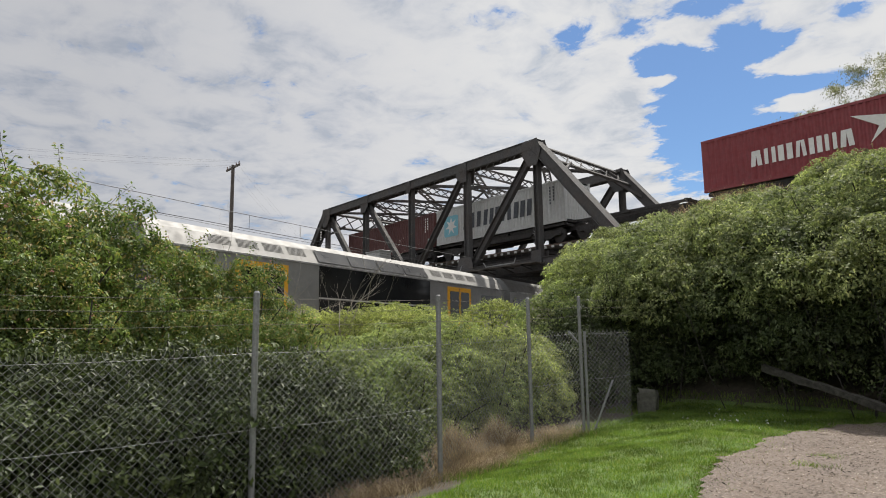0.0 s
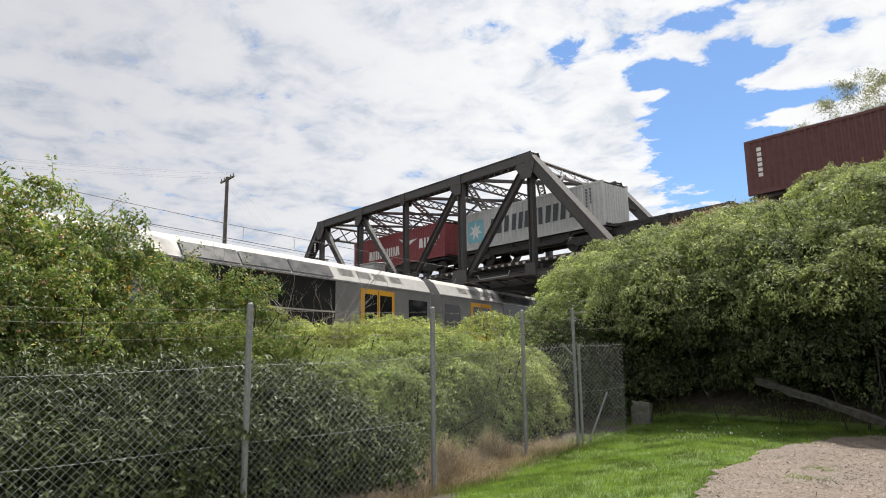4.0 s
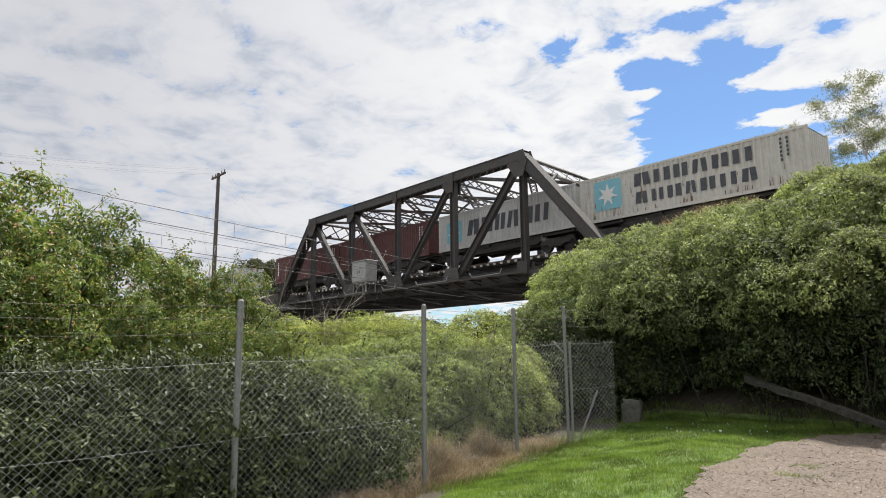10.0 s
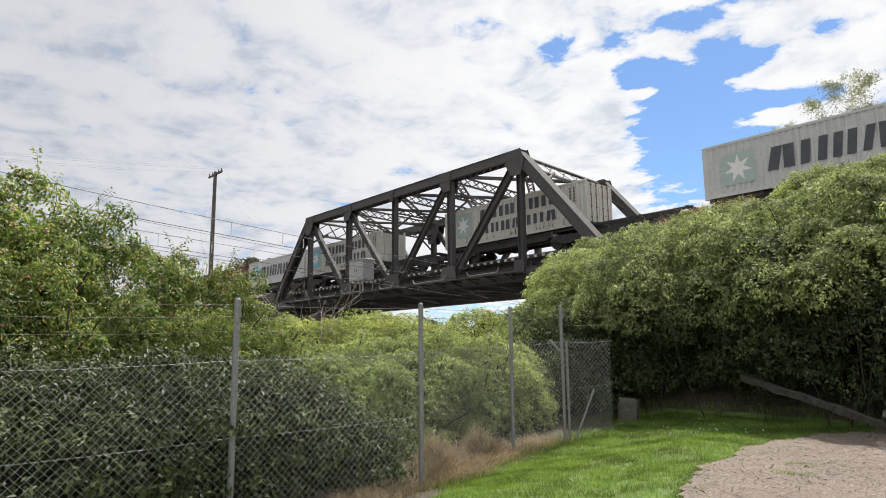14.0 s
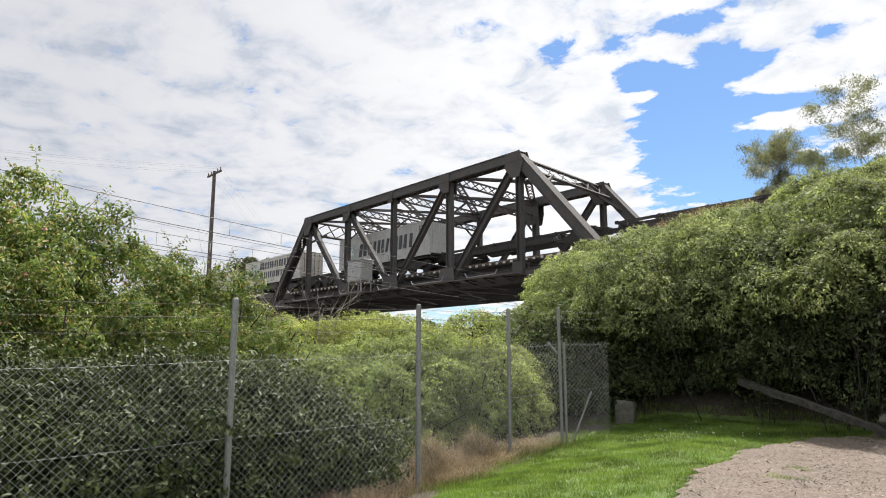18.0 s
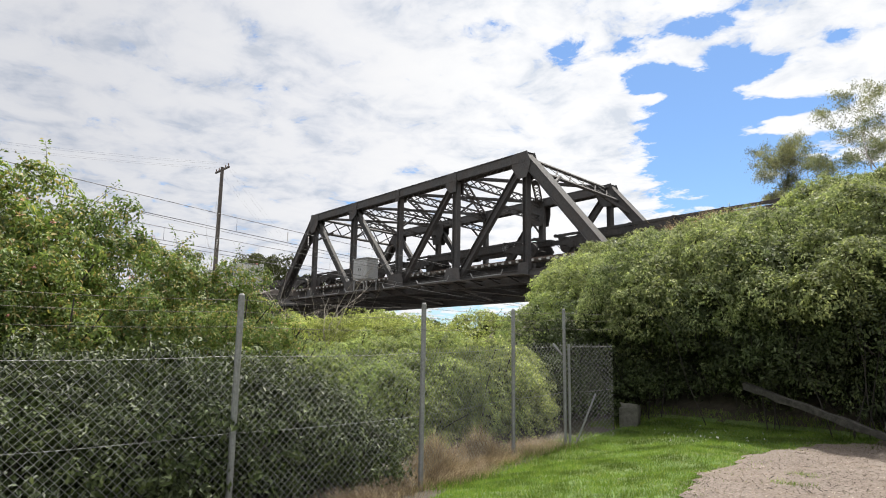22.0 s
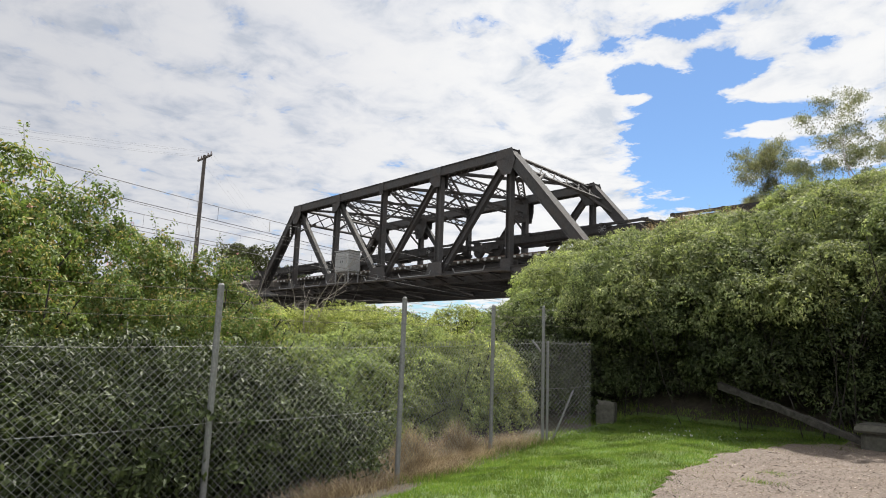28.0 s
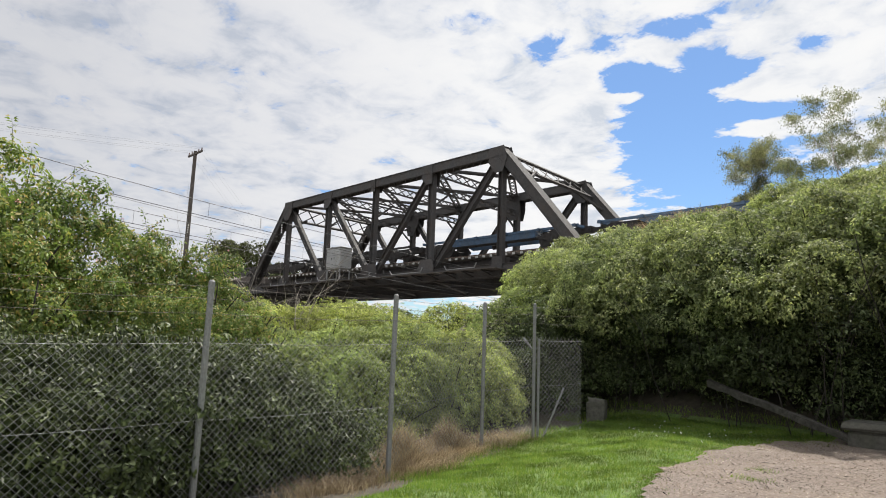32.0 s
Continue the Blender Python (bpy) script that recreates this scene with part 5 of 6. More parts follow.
def shoots(seed, anchors, length, step=0.055, lean=0.5, leaf=0.05):
    """Long arching shoots from anchors (x, y, z): leaf pairs along a bent stem."""
    r = np.random.default_rng(seed)
    cs, ns, ts, b = [], [], [], Build()
    for ax in anchors:
        p = np.array(ax, float)
        d = np.array([r.normal() * lean, r.normal() * lean, 1.0])
        d /= np.linalg.norm(d)
        n = int(length * r.uniform(0.5, 1.3) / step)
        last = p.copy()
        for k in range(n):
            q = p + d * step
            if k % 3 == 2:
                b.tube(last, q, 0.007 - 0.004 * k / n, 0.006 - 0.004 * k / n, 3, False)
                last = q.copy()
            p = q
            d = d + np.array([r.normal() * 0.06, r.normal() * 0.06, -0.05 * k / n])
            d /= np.linalg.norm(d)
            side = np.cross(d, r.normal(size=3))
            side /= np.linalg.norm(side)
            for s in (-1, 1):
                cs.append(p + side * s * leaf)
                ns.append(np.array([0, 0, 0.8]) + r.normal(size=3) * 0.5)
                ts.append(side * s + d * 0.4)
    return np.array(cs), np.array(ns), np.array(ts), b


def stems(seed, count, r0, spread, down=0.1, up=1.0):
    rng = random.Random(seed)
    b = Build()
    for _ in range(count):
        a = rng.uniform(0, 2 * math.pi)
        p = Vector((0.15 * math.cos(a), 0.15 * math.sin(a), -down))
        d = Vector((math.cos(a) * spread, math.sin(a) * spread, 1.0)).normalized()
        rad = r0
        for k in range(5):
            q = p + d * ((down + up) / 5) * rng.uniform(0.85, 1.2)
            b.tube(p, q, rad, rad * 0.8, 5, False)
            p, rad = q, rad * 0.8
            d = (d + Vector((rng.uniform(-0.3, 0.3), rng.uniform(-0.3, 0.3), rng.uniform(-0.1, 0.2)))).normalized()
    return b


SHRUB, FLOWER = {}, {}
#        material, leaf length and width, tufts a square metre, their radius, leaves in each, lift, plain leaves
KINDS = {"lantana": ("leaf", 0.055, 0.037, 52, 0.10, 11, 0.80, True),
         "over": ("leaf", 0.058, 0.037, 48, 0.12, 12, 0.45, True),
         "pale": ("leaf_light", 0.052, 0.028, 66, 0.085, 12, 0.9, True),
         "mid": ("leaf_mid", 0.058, 0.032, 58, 0.095, 12, 0.85, True),
         "dark": ("leaf_dark", 0.076, 0.036, 27, 0.13, 13, 0.40, False)}
SIZES = (0.55, 0.8, 1.1, 1.5, 2.0)


def shrub_mesh(kind, v, size):
    """Foliage and stems of a low shrub for one of the sizes, so that its leaves keep their true size."""
    key = (kind, v, size)
    if key in SHRUB:
        return SHRUB[key]
    g = random.Random(50 + v)
    blobs = [(0, 0, 0.30, 0.76)]
    for _ in range(7):
        a, k = g.uniform(0, 6.28), g.uniform(0.25, 0.62)
        blobs.append((k * math.cos(a), k * math.sin(a), g.uniform(0.12, 0.62), g.uniform(0.34, 0.56)))
    # knobs on the larger forms
    for bx, by, bz, br in list(blobs):
        for _ in range(4 if size < 1 else 7):
            a, e = g.uniform(0, 6.28), g.uniform(-0.2, 1.3)
            blobs.append((bx + br * 0.85 * math.cos(a) * math.cos(e), by + br * 0.85 * math.sin(a) * math.cos(e), bz + br * 0.85 * math.sin(e), br * g.uniform(0.22, 0.38)))
    mat, ln, wd, dens, tuft, per, lift, plain = KINDS[kind]
    seed = 10 * v + len(kind)
    c, n, t = tufts(seed, blobs, dens * size * size, tuft / size, per, -0.45, lift, 0.15 if kind == "dark" else 0.06)
    ci, ni, ti, li = inner(seed, blobs[:8], 90, 0.11)
    cs, ns, ts, b = shoots(seed + 5, [(q[0], q[1], q[2] + q[3] * 0.9) for q in blobs[1:8]] * 2, 0.34 / size, 0.05 / size, 0.6, 0.03 / size)
    lens = np.concatenate([np.full((len(c), 1), ln / size), li, np.full((len(cs), 1), ln / size)])
    me = leaf_mesh("foliage", np.concatenate([c, ci, cs]), np.concatenate([n, ni, ns]), lens, lens * (wd / ln), M[mat], seed, 0.1, np.concatenate([t, ti, ts]), plain)
    st = stems(70 + v, 3, 0.016, 0.12, 3.2, 0.6) if kind == "over" else stems(seed + v, 6, 0.022, 0.7)
    st.add(b.v, b.f)
    SHRUB[key] = (me, mesh_of("stem", st))
    return SHRUB[key]


def tall_mesh(v):
    if ("tall", v) in SHRUB:
        return SHRUB["tall", v]
    g = random.Random(80 + v)
    blobs = [(0, 0, 0.8, 1.05), (0.1, 0.1, 1.7, 0.95)]
    for k in range(20):
        z = 0.5 + 3.0 * (k / 19.0)
        w = 1.30 * (1 - 0.50 * k / 19.0)
        a = g.uniform(0, 6.28)
        blobs.append((w * 0.8 * math.cos(a), w * 0.8 * math.sin(a), z, g.uniform(0.34, 0.62) * (1 - 0.25 * k / 19.0)))
    for bx, by, bz, br in list(blobs):
        for _ in range(5):
            a, e = g.uniform(0, 6.28), g.uniform(-0.4, 1.3)
            blobs.append((bx + br * 0.9 * math.cos(a) * math.cos(e), by + br * 0.9 * math.sin(a) * math.cos(e), bz + br * 0.9 * math.sin(e), br * g.uniform(0.22, 0.36)))
    c, n, t = tufts(90 + v, blobs, 31, 0.13, 12, -0.55, 0.35, 0.08, 0.55)
    ci, ni, ti, li = inner(v, blobs[:22], 110, 0.12)
    cs, ns, ts, b = shoots(95 + v, [(q[0], q[1], q[2] + q[3] * 0.7) for q in blobs[8:22]], 0.70, 0.055, 0.42)
    lens = np.concatenate([np.full((len(c), 1), 0.074), li, np.full((len(cs), 1), 0.074)])
    me = leaf_mesh("foliage", np.concatenate([c, ci, cs]), np.concatenate([n, ni, ns]), lens, lens * 0.50, M["leaf_tall"], 90 + v, 0.15, np.concatenate([t, ti, ts]))
    fr = np.random.default_rng(60 + v)
    pick = fr.choice(len(c), 34, replace=False)
    fl = np.repeat(c[pick] * np.array([1.04, 1.04, 1.02]), 9, axis=0) + fr.normal(size=(34 * 9, 3)) * 0.016
    FLOWER[v] = leaf_mesh("flowers", fl, fr.normal(size=fl.shape) + np.array([0, 0, 1.0]), 0.024, 0.022, M["flower"], v)
    st = stems(90 + v, 7, 0.035, 0.35, 0.1, 2.8)
    st.add(b.v, b.f)
    SHRUB["tall", v] = (me, mesh_of("stem", st))
    return SHRUB["tall", v]


LABELS = {"lantana": "dense green lantana bush with small leaves", "over": "dark green lantana bush arching over bare stems", "pale": "bright yellow-green shrub with fine leaves",
          "mid": "mid-green shrub with small dense leaves", "dark": "dark green glossy-leaved shrub, shade partly put into its leaf colour", "tall": "tall arching lantana thicket with leafy shoots"}


def shrub(kind, x, y, size, turn, v, group, lift=0.0, tall=1.0):
    v = v % 3
    fo, st = tall_mesh(v) if kind == "tall" else shrub_mesh(kind, v, min(SIZES, key=lambda q: abs(q - size)))
    s = thing("shrub", pose(x, y, ground_z(x, y) + lift, 0, 0, turn) @ Matrix.Diagonal((size, size, size * tall, 1)), LABELS[kind], "shrub", group)
    part("foliage", fo, None, s)
    tagged(part("stem", st, M["bark"], s), kind="stuff")
    if kind == "tall":
        tagged(part("blossom", FLOWER[v], None, s, "small pink and cream flower heads"), kind="stuff")
    return s


def plant_bank():
    rng, thin = random.Random(21), random.Random(22)
    y = 13.6
    while y < 27.8:
        x = -25.0
        while x < 2.5:
            px, py = x + rng.uniform(-0.5, 0.5), y + rng.uniform(-0.4, 0.4)
            if px > -0.86 * py + 0.9:
                low = 1 - 0.67 * smooth01(py, 18.5, 22.5) * (1 - smooth01(px, -10.0, -6.0))
                size = low * min(1.75, max(0.42, 0.62 + 0.085 * (px + 17) + 0.085 * (24 - py))) * rng.uniform(0.82, 1.16)
                full, size = size, min(size, 1.22 * rng.uniform(0.9, 1.1))
                kind, turn, v = "lantana" if rng.random() < 0.86 else "mid", rng.uniform(0, 360), rng.randrange(4)
                # the growth thins out past the path
                if px < 1.6 - 0.12 * py or thin.random() < 0.4:
                    shrub(kind, px, py, size, turn, v, "shrubs on the bank", 0.05 * size + 1.05 * (full - size))
            x += 1.38
        y += 1.32
    # the front of the thicket overhangs the lawn on bare stems
    x = -8.5
    while x < 2:
        for py, lift, size in ((12.35, 2.0, 0.95), (13.1, 2.15, 1.15), (13.9, 2.1, 1.3)):
            shrub("over" if py < 13.5 else "lantana", x + rng.uniform(-0.4, 0.4), py + 0.5 * smooth01(x, -5.5, -3.0) + rng.uniform(-0.25, 0.25), size * rng.uniform(0.85, 1.15), rng.uniform(0, 360), rng.randrange(4), "shrubs at the foot of the bank", (lift + 0.1 * smooth01(x, -6.5, -3.5)) * rng.uniform(0.88, 1.08))
        x += 1.0


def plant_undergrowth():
    """Undergrowth beneath the thicket's overhanging front; dark leaves stand in for its shade."""
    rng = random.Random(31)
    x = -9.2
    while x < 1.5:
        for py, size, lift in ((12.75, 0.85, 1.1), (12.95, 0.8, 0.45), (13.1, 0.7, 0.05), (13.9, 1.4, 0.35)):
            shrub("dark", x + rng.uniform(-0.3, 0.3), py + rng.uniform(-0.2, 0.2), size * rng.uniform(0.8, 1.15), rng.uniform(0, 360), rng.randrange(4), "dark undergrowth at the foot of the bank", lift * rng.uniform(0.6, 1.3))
        # one more dark-leaved row carries the shade higher on this side
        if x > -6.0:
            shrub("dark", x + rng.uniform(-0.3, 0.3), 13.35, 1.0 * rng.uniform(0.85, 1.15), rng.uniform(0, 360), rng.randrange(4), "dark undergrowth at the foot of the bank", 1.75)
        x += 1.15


plant_bank()
plant_undergrowth()


def plant_left():
    rng = random.Random(8)
    # tall thicket behind the fence, falling away towards the bridge
    for y, h in ((-2.6, 4.8), (-1.4, 4.8), (-0.3, 4.9), (0.7, 4.95), (1.5, 4.85), (2.2, 4.15), (2.9, 3.75), (3.6, 3.65), (4.25, 3.5), (4.8, 3.3), (5.3, 2.95)):
        shrub("tall", -11.4 + rng.uniform(-0.25, 0.25), y, h / 4.15 * rng.uniform(0.97, 1.03), rng.uniform(0, 360), rng.randrange(3), "thicket behind the fence")
        shrub("tall", -10.1 + rng.uniform(-0.2, 0.2), y * 0.88, h / 4.15 * 0.76 * rng.uniform(0.9, 1.05), rng.uniform(0, 360), rng.randrange(3), "thicket behind the fence")
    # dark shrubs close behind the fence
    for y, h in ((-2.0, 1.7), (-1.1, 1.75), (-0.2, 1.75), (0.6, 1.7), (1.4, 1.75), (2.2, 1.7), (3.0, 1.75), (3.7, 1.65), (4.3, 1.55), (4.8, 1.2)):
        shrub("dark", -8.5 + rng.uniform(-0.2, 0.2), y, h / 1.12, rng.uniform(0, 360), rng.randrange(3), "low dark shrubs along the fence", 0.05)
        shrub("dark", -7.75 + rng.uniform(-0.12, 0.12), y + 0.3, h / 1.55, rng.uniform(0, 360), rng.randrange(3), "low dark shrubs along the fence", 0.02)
    # bright shrubs below the bridge
    for x, y, h in [(-13.2, 7.9, 2.15), (-12.6, 9.2, 2.2), (-14.2, 9.4, 2.1), (-13.4, 10.5, 2.15), (-12.2, 10.4, 1.75), (-14.8, 11.0, 2.1), (-13.2, 12.2, 1.3), (-14.9, 13.0, 1.35), (-12.2, 11.7, 1.25), (-15.4, 14.6, 1.4)]:
        shrub("pale", x, y, h / 1.12 * rng.uniform(0.96, 1.04), rng.uniform(0, 360), rng.randrange(3), "bright shrubs below the bridge", 0.02)
    # green shrubs behind the fence
    for x, y, h in [(-10.6, 5.7, 1.6), (-10.9, 6.7, 1.75), (-9.6, 5.8, 1.2), (-10.0, 6.9, 1.55), (-10.8, 7.9, 1.9), (-9.5, 7.4, 1.2), (-10.1, 8.4, 1.65), (-10.9, 9.2, 1.95), (-9.6, 8.9, 1.45), (-10.1, 9.7, 1.8), (-9.8, 10.0, 1.4),
                    (-10.8, 10.6, 1.5), (-10.4, 10.9, 1.5), (-11.6, 11.8, 1.45), (-11.1, 13.5, 2.3), (-11.2, 14.9, 2.6)]:
        shrub("mid", x, y, h / 1.12 * rng.uniform(0.95, 1.05), rng.uniform(0, 360), rng.randrange(3), "shrubs behind the fence", 0.02)
    # dark leaf colour puts the shade in behind the end of the fence
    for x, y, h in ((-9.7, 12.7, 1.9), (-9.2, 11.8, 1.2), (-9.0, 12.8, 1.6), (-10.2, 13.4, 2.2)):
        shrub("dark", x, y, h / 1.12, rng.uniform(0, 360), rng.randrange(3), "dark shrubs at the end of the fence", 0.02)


plant_left()


def build_gum(x, y, tall, seed, lean):
    t = thing("gum_tree", pose(x, y, ground_z(x, y)), "gum tree with pale leaning limbs and open drooping crown", "tree", "gum trees behind the line")
    rng = random.Random(seed)
    trunk, limbs, tips = Build(), Build(), []

    def grow(p, d, n, r, level):
        segs = 4
        for k in range(segs):
            q = p + d * (n / segs)
            (trunk if level == 0 else limbs).tube(p, q, r, r * 0.86, 7 if level == 0 else 5, False)
            p, r = q, r * 0.86
            d = (d + Vector((rng.uniform(-0.20, 0.20), rng.uniform(-0.20, 0.20), rng.uniform(-0.02, 0.12)))).normalized()
            if level > 1 and k >= 1:
                tips.append((p, level))
        if level < 4:
            for _ in range(3 if level else 4):
                a = rng.uniform(0, 2 * math.pi)
                e = (d * 0.9 + Vector((math.cos(a) + lean * 0.35, math.sin(a), rng.uniform(0.0, 0.5))) * (0.62 if level < 2 else 0.8)).normalized()
                grow(p, e, n * rng.uniform(0.48, 0.68), r * 0.66, level + 1)
    grow(Vector((0, 0, -0.2)), Vector((lean * 0.5, 0, 1)).normalized(), tall * 0.42, 0.15, 0)
    part("trunk", trunk, M["gum_bark"], t)
    tagged(part("limb", limbs, M["gum_bark"], t), kind="stuff")
    r = np.random.default_rng(seed)
    cs, ns = [], []
    for p, level in tips:
        if r.random() < (0.30 if level > 2 else 0.7):
            continue
        k = 46
        # hanging sprays round the tip
        u = r.normal(size=(k, 3)) * np.array([0.22, 0.22, 0.14])
        u[:, 2] -= (u[:, 0] ** 2 + u[:, 1] ** 2) * 1.2
        cs.append(np.array(p) + u)
        n = r.normal(size=(k, 3))
        n[:, 2] *= 0.6
        ns.append(n)
    part("crown", leaf_mesh("crown", np.concatenate(cs), np.concatenate(ns), 0.15, 0.04, M["leaf_gum"], seed, 1.0, None, True), None, t)
    return t


for gx, gy, gt, gs, gl in ((-13.4, 45.5, 12.6, 3, -0.6), (-11.8, 46.5, 13.6, 4, -0.4), (-10.4, 45.0, 14.6, 5, -0.2), (-9.4, 47.0, 15.0, 9, 0.1), (-7.0, 45.0, 14.8, 6, 0.0), (-4.2, 46.5, 15.2, 7, 0.1)):
    build_gum(gx, gy, gt, gs, gl)


def build_far_trees():
    rng = random.Random(2)
    for k in range(14):
        x, y = -99 + rng.uniform(-2, 2) + 2.6 * k, 41 + 2.1 * k + rng.uniform(-2, 2)
        seed = 300 + k
        h = max(6.0, 12.4 - 0.8 * k) * rng.uniform(0.9, 1.1)
        g = random.Random(seed)
        blobs = [(g.uniform(-2.6, 2.6), g.uniform(-2.6, 2.6), h - 3.4 + g.uniform(-1.6, 2.2), g.uniform(0.9, 1.7)) for _ in range(14)]
        c, n, w = tufts(seed, blobs, 2.2, 0.5, 12, -0.6, 0.4, 0.12)
        t = thing("tree", pose(x, y, ground_z(x, y)), "distant dark green broad tree", "tree", "far trees")
        part("trunk", Build().tube((0, 0, -0.3), (0, 0, h - 3), 0.3, 0.18, 8), M["bark"], t)
        part("crown", leaf_mesh("crown", c, n, 0.36, 0.22, M["leaf_far"], seed, 0.1, w, True), None, t)


build_far_trees()


# ---- things at the foot of the bank ----
def rough_block(b, lo, hi, seed, wear=0.04):
    """A block with knocked and uneven corners."""
    n = len(b.v)
    b.box(lo, hi, None, min(h - l for l, h in zip(lo, hi)) * 0.12)
    r = random.Random(seed)
    for i in range(n, len(b.v)):
        b.v[i] = tuple(c + r.uniform(-wear, wear) for c in b.v[i])
    return b


def build_bank_foot():
    lg = thing("fallen_beam", label="weathered grey timber beam lying askew under the bushes", category="timber beam")
    a, c = Vector((-5.72, 12.35, 1.10)), Vector((-3.05, 11.62, 0.38))
    rings, r = [], random.Random(3)
    for i in range(13):
        p = a.lerp(c, i / 12) + Vector((0, 0, r.uniform(-0.012, 0.012)))
        w = 0.076 - 0.001 * i + r.uniform(-0.014, 0.014)
        rings.append([p + Vector((0, -w * 0.8, w * 0.6)), p + Vector((0, w * 0.8, w * 0.8)), p + Vector((0, w * 0.9, -w * 0.8)), p + Vector((0, -w * 0.7, -w))])
    part("beam", Build().loft(rings), M["old_timber"], lg)
    st = thing("stone_block", pose(-7.66, 11.52, ground_z(-7.66, 11.52), 0, 4, 20), "rough grey stone block standing in the shade", "stone")
    part("block", rough_block(Build(), (-0.20, -0.18, -0.2), (0.18, 0.16, 0.44), 1, 0.05), M["shaded_mossy"], st)
    cu = thing("concrete_pit", pose(-2.72, 11.95, ground_z(-2.72, 11.95) - 0.02, 0, 0, 8), "low broken concrete pit with a flat cover slab", "concrete pit")
    part("wall", rough_block(Build(), (-0.5, -0.4, -0.2), (0.9, 0.5, 0.33), 2, 0.03), M["shaded_mossy"], cu)
    part("cover_slab", rough_block(Build(), (-0.58, -0.46, 0.33), (0.98, 0.55, 0.43), 3, 0.02), M["shaded_mossy"], cu)
    part("rubble", rough_block(Build(), (0.15, -0.75, -0.05), (0.6, -0.5, 0.16), 4, 0.05), M["shaded_mossy"], cu)
    r = random.Random(12)
    dead = thing("dead_shrub", pose(-13.6, 7.0, ground_z(-13.6, 7.0)), "bare grey dead shrub with thin branches", "shrub")

    def twig(b, p, d, n, rad, level):
        for _ in range(3):
            q = p + d * n / 3
            b.tube(p, q, rad, rad * 0.8, 4, False)
            p, rad = q, rad * 0.8
            d = (d + Vector((r.uniform(-0.3, 0.3), r.uniform(-0.3, 0.3), r.uniform(-0.1, 0.15)))).normalized()
            if level < 3 and r.random() < 0.85:
                e = (d + Vector((r.uniform(-0.9, 0.9), r.uniform(-0.9, 0.9), r.uniform(0, 0.3)))).normalized()
                twig(b, p, e, n * 0.6, rad * 0.7, level + 1)
    for k in range(12):
        b = Build()
        twig(b, Vector((r.uniform(-1.0, 1.0), r.uniform(-1.3, 1.3), 0)), Vector((r.uniform(-0.4, 0.4), r.uniform(-0.4, 0.4), 1)).normalized(), r.uniform(1.6, 2.5), 0.022, 0)
        part("branch", b, M["dead_twig"], dead)
    tr = thing("cable_trough", label="pale concrete cable trough beside the electric line", category="cable trough", kind="structure")
    for i in range(30):
        s0 = -20 + i * 1.5
        b = Build().beam(on_line(s0, -2.5, 0.95), on_line(s0 + 1.47, -2.5, 0.95), 0.4, 0.22)
        part("trough_lid", b, M["concrete"], tr)
    pts = [(r.gauss(-3.5, 0.40), r.gauss(11.0, 0.22)) for _ in range(140)]
    blades("dry_litter", [(x, y, ground_z(x, y) + 0.05) for x, y in pts], 0.07, 0.004, M["dry_blade"], 9, "dry brown twigs and grass stalks on the gravel edge", "plant litter", 1.6)


# ---- grass and litter ----
def blades(name, pts, tall, wide, mat, seed, label, category, lean=0.35, plain=False):
    r = np.random.default_rng(seed)
    p = np.array(pts)
    n = len(p)
    a = r.uniform(0, 2 * np.pi, n)
    h = tall * r.uniform(0.5, 1.35, n)
    w = wide * r.uniform(0.7, 1.3, n)
    dx, dy = np.cos(a), np.sin(a)
    b = r.uniform(0, 2 * np.pi, n)
    k = lean * r.uniform(0.2, 1.6, n) * h
    v = np.empty((n, 5, 3))
    v[:, 0] = p - np.stack([dx * w / 2, dy * w / 2, 0.02 + 0 * w], 1)
    v[:, 1] = p + np.stack([dx * w / 2, dy * w / 2, -0.02 + 0 * w], 1)
    mid = p + np.stack([np.cos(b) * k * 0.4, np.sin(b) * k * 0.4, h * 0.6], 1)
    side = np.stack([dx * w * 0.36, dy * w * 0.36, 0 * w], 1)
    v[:, 2], v[:, 3] = mid - side, mid + side
    v[:, 4] = p + np.stack([np.cos(b) * k, np.sin(b) * k, h], 1)
    i = np.arange(n) * 5
    f = np.stack([i, i + 1, i + 4], 1) if plain else np.concatenate([np.stack([i, i + 1, i + 3], 1), np.stack([i, i + 3, i + 2], 1), np.stack([i + 2, i + 3, i + 4], 1)])
    me = bpy.data.meshes.new(name)
    me.from_pydata(v.reshape(-1, 3).tolist(), [], f.tolist())
    me.materials.append(mat)
    ob = new(name, me)
    return tagged(ob, label, category, kind="stuff")


def ragged(x, y):
    """How near a point on the path is to the lawn: 0 away from it, 1 at its edge."""
    for k, r in enumerate((0.12, 0.25, 0.42)):
        if not (is_gravel(x - r, y) and is_gravel(x, y + r) and is_gravel(x - r * 0.7, y + r * 0.7)):
            return 1.0 - 0.33 * k
    return 0.0


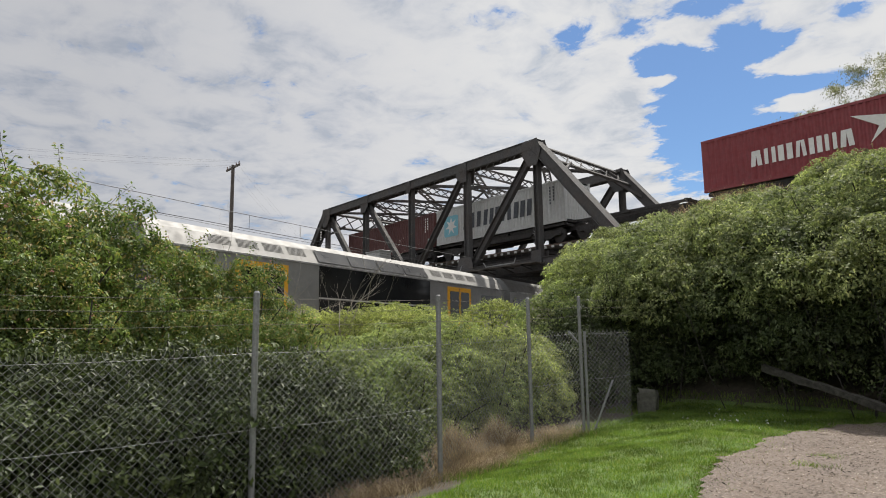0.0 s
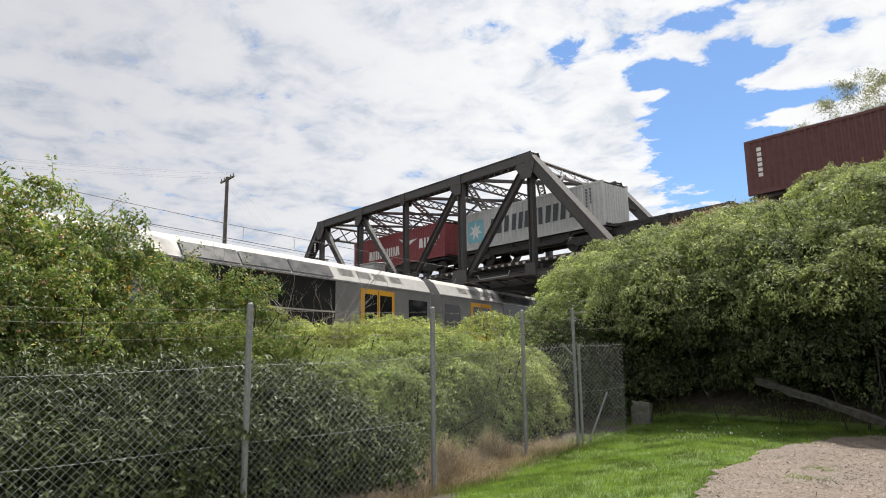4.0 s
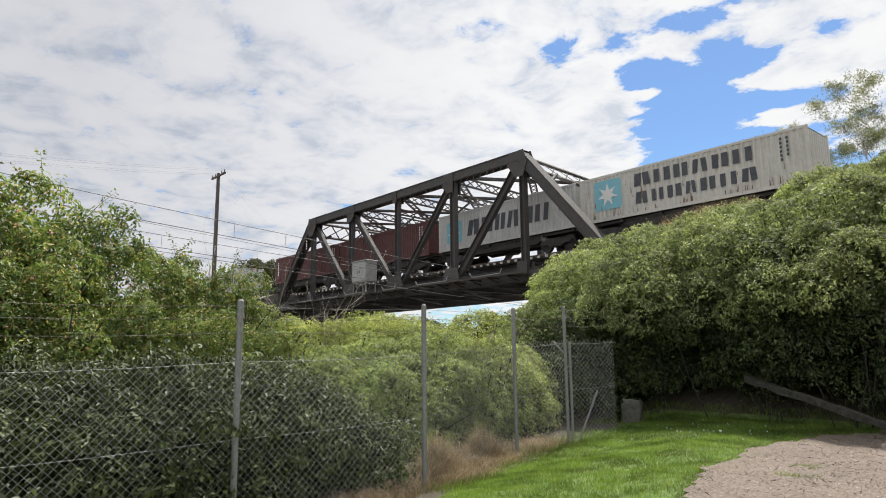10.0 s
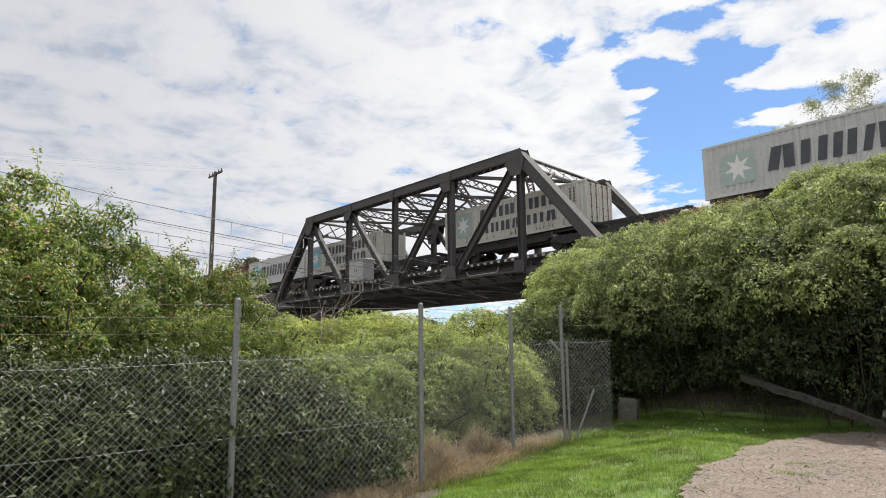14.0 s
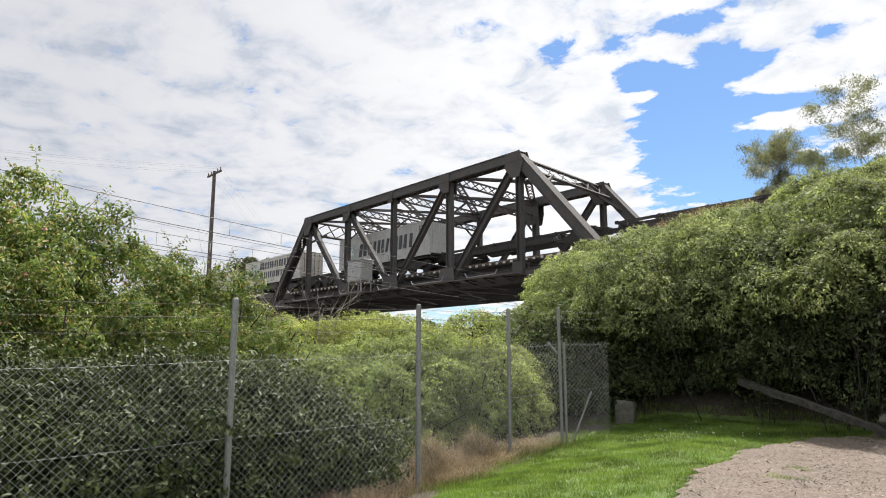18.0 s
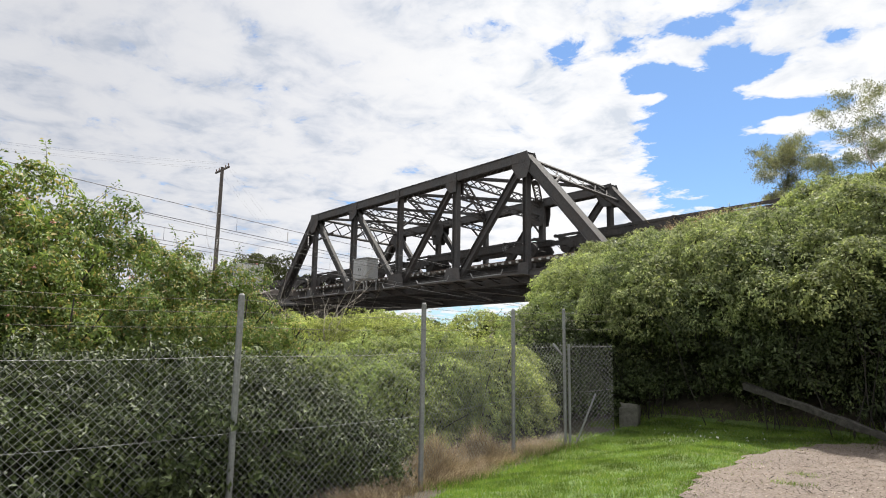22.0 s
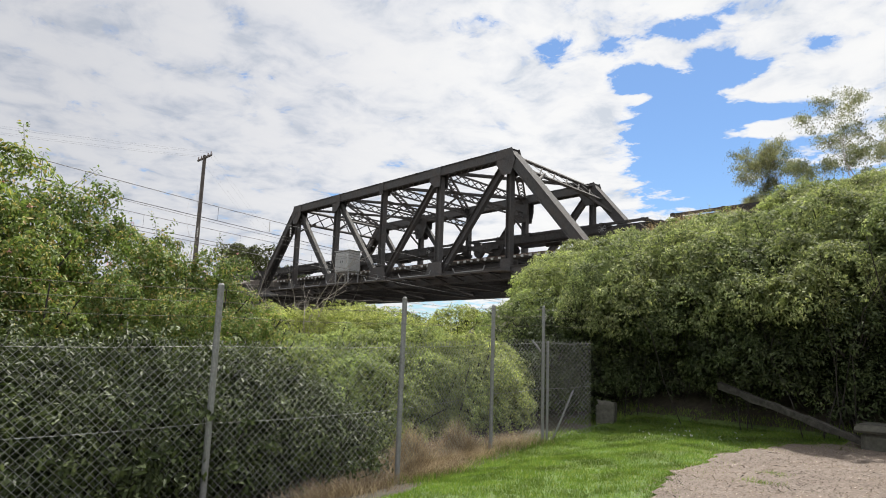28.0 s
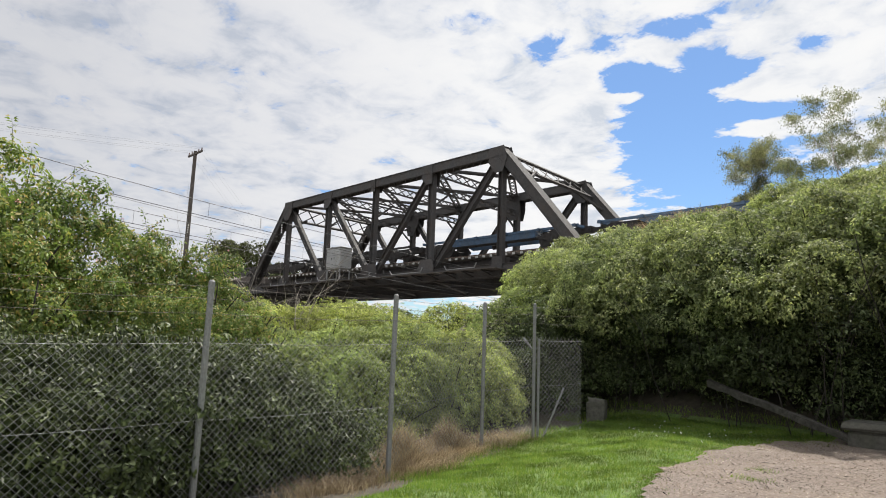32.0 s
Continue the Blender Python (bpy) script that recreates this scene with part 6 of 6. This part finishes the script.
def plant_grass():
    rng = random.Random(4)
    pts = []
    while len(pts) < 110000:
        x, y = rng.uniform(-7.6, -1.5), rng.uniform(3.6, 12.6)
        if is_lawn(x, y) and (not is_gravel(x, y) or rng.random() < (0.45 * ragged(x, y) if ragged(x, y) else 0.02)):
            pts.append((x, y, ground_z(x, y) + 0.05 + 0.05 * noise.noise((x * 0.9, y * 0.9, 0))))
    for gx, gy, gr in ((-3.25, 8.0, 0.13), (-3.3, 8.6, 0.10)):
        for _ in range(200):
            x, y = rng.gauss(gx, gr), rng.gauss(gy, gr * 0.7)
            pts.append((x, y, ground_z(x, y) + 0.075))
    blades("grass", pts, 0.036, 0.008, M["blade"], 1, "short bright green grass blades of the lawn", "grass", 0.9, True)
    pts = []
    fence = [Vector((x, y, 0)) for x, y, _ in POSTS[2:]]
    while len(pts) < 30000:
        k = rng.random()
        p = fence[1].lerp(fence[2], rng.uniform(0.08, 0.86)) if k < 0.80 else fence[1].lerp(fence[2], rng.uniform(-0.6, 0.12)) if k < 0.92 else fence[2].lerp(fence[3], rng.uniform(0.0, 0.9))
        x, y = p.x + rng.gauss(-0.22, 0.26), p.y + rng.gauss(0, 0.15)
        heap = max(0.0, 1 - abs(x - p.x + 0.32) / 0.40) * (0.55 + 1.1 * noise.noise((x * 2.2, y * 2.2, 9))) * (k < 0.80)
        if noise.noise((x * 1.9, y * 1.9, 4)) > -0.22:
            pts.append((x, y, ground_z(x, y) + rng.uniform(0.0, 0.50) * max(0.0, heap)))
    blades("dry_grass", pts, 0.17, 0.0045, M["dry_blade"], 2, "long dry brown grass along the fence foot", "grass", 1.3)
    pts = []
    while len(pts) < 6000:
        k = rng.choice((1, 1, 2, 3))
        p = fence[k].lerp(fence[k + 1], rng.random())
        x, y = p.x + rng.uniform(-0.5, 0.75), p.y + rng.uniform(-0.3, 0.3)
        pts.append((x, y, ground_z(x, y) + 0.02))
    blades("fence_grass", pts, 0.09, 0.006, M["blade"], 22, "uncut green grass along the foot of the fence", "grass", 0.6)
    pts = []
    while len(pts) < 5000:
        x, y = rng.gauss(-12.3, 1.3), rng.uniform(23.2, 27.2)
        if noise.noise((x * 0.8, y * 0.8, 2)) > -0.05:
            pts.append((x, y, ground_z(x, y) + rng.uniform(0.0, 0.25)))
    blades("dry_bank_grass", pts, 0.80, 0.014, M["dry_blade"], 12, "straw-coloured grass along the crest of the bank", "grass", 0.7)
    pts = []
    while len(pts) < 11000:
        x, y = rng.uniform(-8.5, -3.2), rng.uniform(11.2, 12.9)
        pts.append((x, y, ground_z(x, y)))
    blades("tall_grass", pts, 0.085, 0.007, M["blade"], 3, "longer grass at the foot of the bank", "grass", 0.6)


def scatter_chips():
    r = np.random.default_rng(6)
    pts = []
    while len(pts) < 22000:
        x, y = r.uniform(-5.0, -0.8), r.uniform(5.2, 12.2)
        if is_gravel(x, y) or (is_lawn(x, y) and r.random() < (0.25 if is_gravel(x + 0.2, y) or is_gravel(x, y - 0.2) else 0.012)):
            pts.append((x, y, ground_z(x, y) + 0.082 + 0.05 * noise.noise((x * 0.9, y * 0.9, 0)) + 0.02 * noise.noise((x * 4, y * 4, 3))))
    n = r.normal(size=(len(pts), 3)) * 0.25 + np.array([0, 0, 1.0])
    ob = new("bark_chips", leaf_mesh("bark_chips", np.array(pts), n, 0.024, 0.014, M["chip"], 6, 0.0, None, True))
    tagged(ob, "brown bark chips and pale gravel bits on the path", "ground litter", kind="stuff")


def scatter_twigs():
    r = np.random.default_rng(14)
    pts = []
    while len(pts) < 60:
        x, y = r.uniform(-5.0, -1.2), r.uniform(5.5, 10.6)
        if is_gravel(x, y):
            pts.append((x, y, ground_z(x, y) + 0.10 + 0.05 * noise.noise((x * 0.9, y * 0.9, 0))))
    n = r.normal(size=(len(pts), 3)) * 0.3 + np.array([0, 0, 1.0])
    ob = new("fallen_twigs", leaf_mesh("fallen_twigs", np.array(pts), n, 0.07, 0.010, M["bark"], 15))
    tagged(ob, "dark bark strips and twigs strewn on the gravel path", "ground litter", kind="stuff")
    pts = []
    while len(pts) < 26:
        x, y = r.uniform(-6.8, -4.4), r.normal(10.6, 0.5)
        if is_lawn(x, y) and not is_gravel(x, y):
            pts.append((x, y, ground_z(x, y) + 0.13))
    c = np.repeat(np.array(pts), 5, axis=0) + r.normal(size=(len(pts) * 5, 3)) * 0.008
    ob = new("clover_flowers", leaf_mesh("clover_flowers", c, r.normal(size=c.shape) + np.array([0, 0, 0.8]), 0.018, 0.014, M["white_glaze"], 16))
    tagged(ob, "small white clover heads in the lawn", "flowers", kind="stuff")


plant_grass()
scatter_chips()
scatter_twigs()
build_bank_foot()


# ---- movement ----
FREIGHT = [(0.0, -15.7), (1.0, -23.45), (2.9, -38.4), (3.4, -42.4), (6.0, -63.0), (7.5, -74.8), (9.0, -86.7), (11.4, -105.6), (13.0, -118.3), (14.5, -129.95), (16.5, -146.2), (17.0, -150.4), (19.0, -167.5), (20.0, -175.9), (25.0, -217.0), (32.0, -274.0)]
TAIL = [(0.0, -149.6), (1.0, -130.8), (2.9, -94.6), (3.4, -85.1), (5.6, -41.75), (6.0, -33.65), (6.4, -25.35), (7.2, -8.15), (7.5, -1.5), (7.6, 0.75), (9.0, 32.0), (12.0, 99.0), (20.0, 279.0), (32.0, 549.0)]


def motions():
    for ob, off, up in MOVING:
        walk(ob, [(t, pose(s + off, TRACK_1, RAIL + up)) for t, s in FREIGHT])
    for ob, off in CARRIAGES:
        rows = []
        for t, s in TAIL:
            p = on_line(s + off)
            rows.append((t, pose(p.x, p.y, LOW_RAIL, 0, 0, math.degrees(LINE_AZ))))
        walk(ob, rows)


motions()
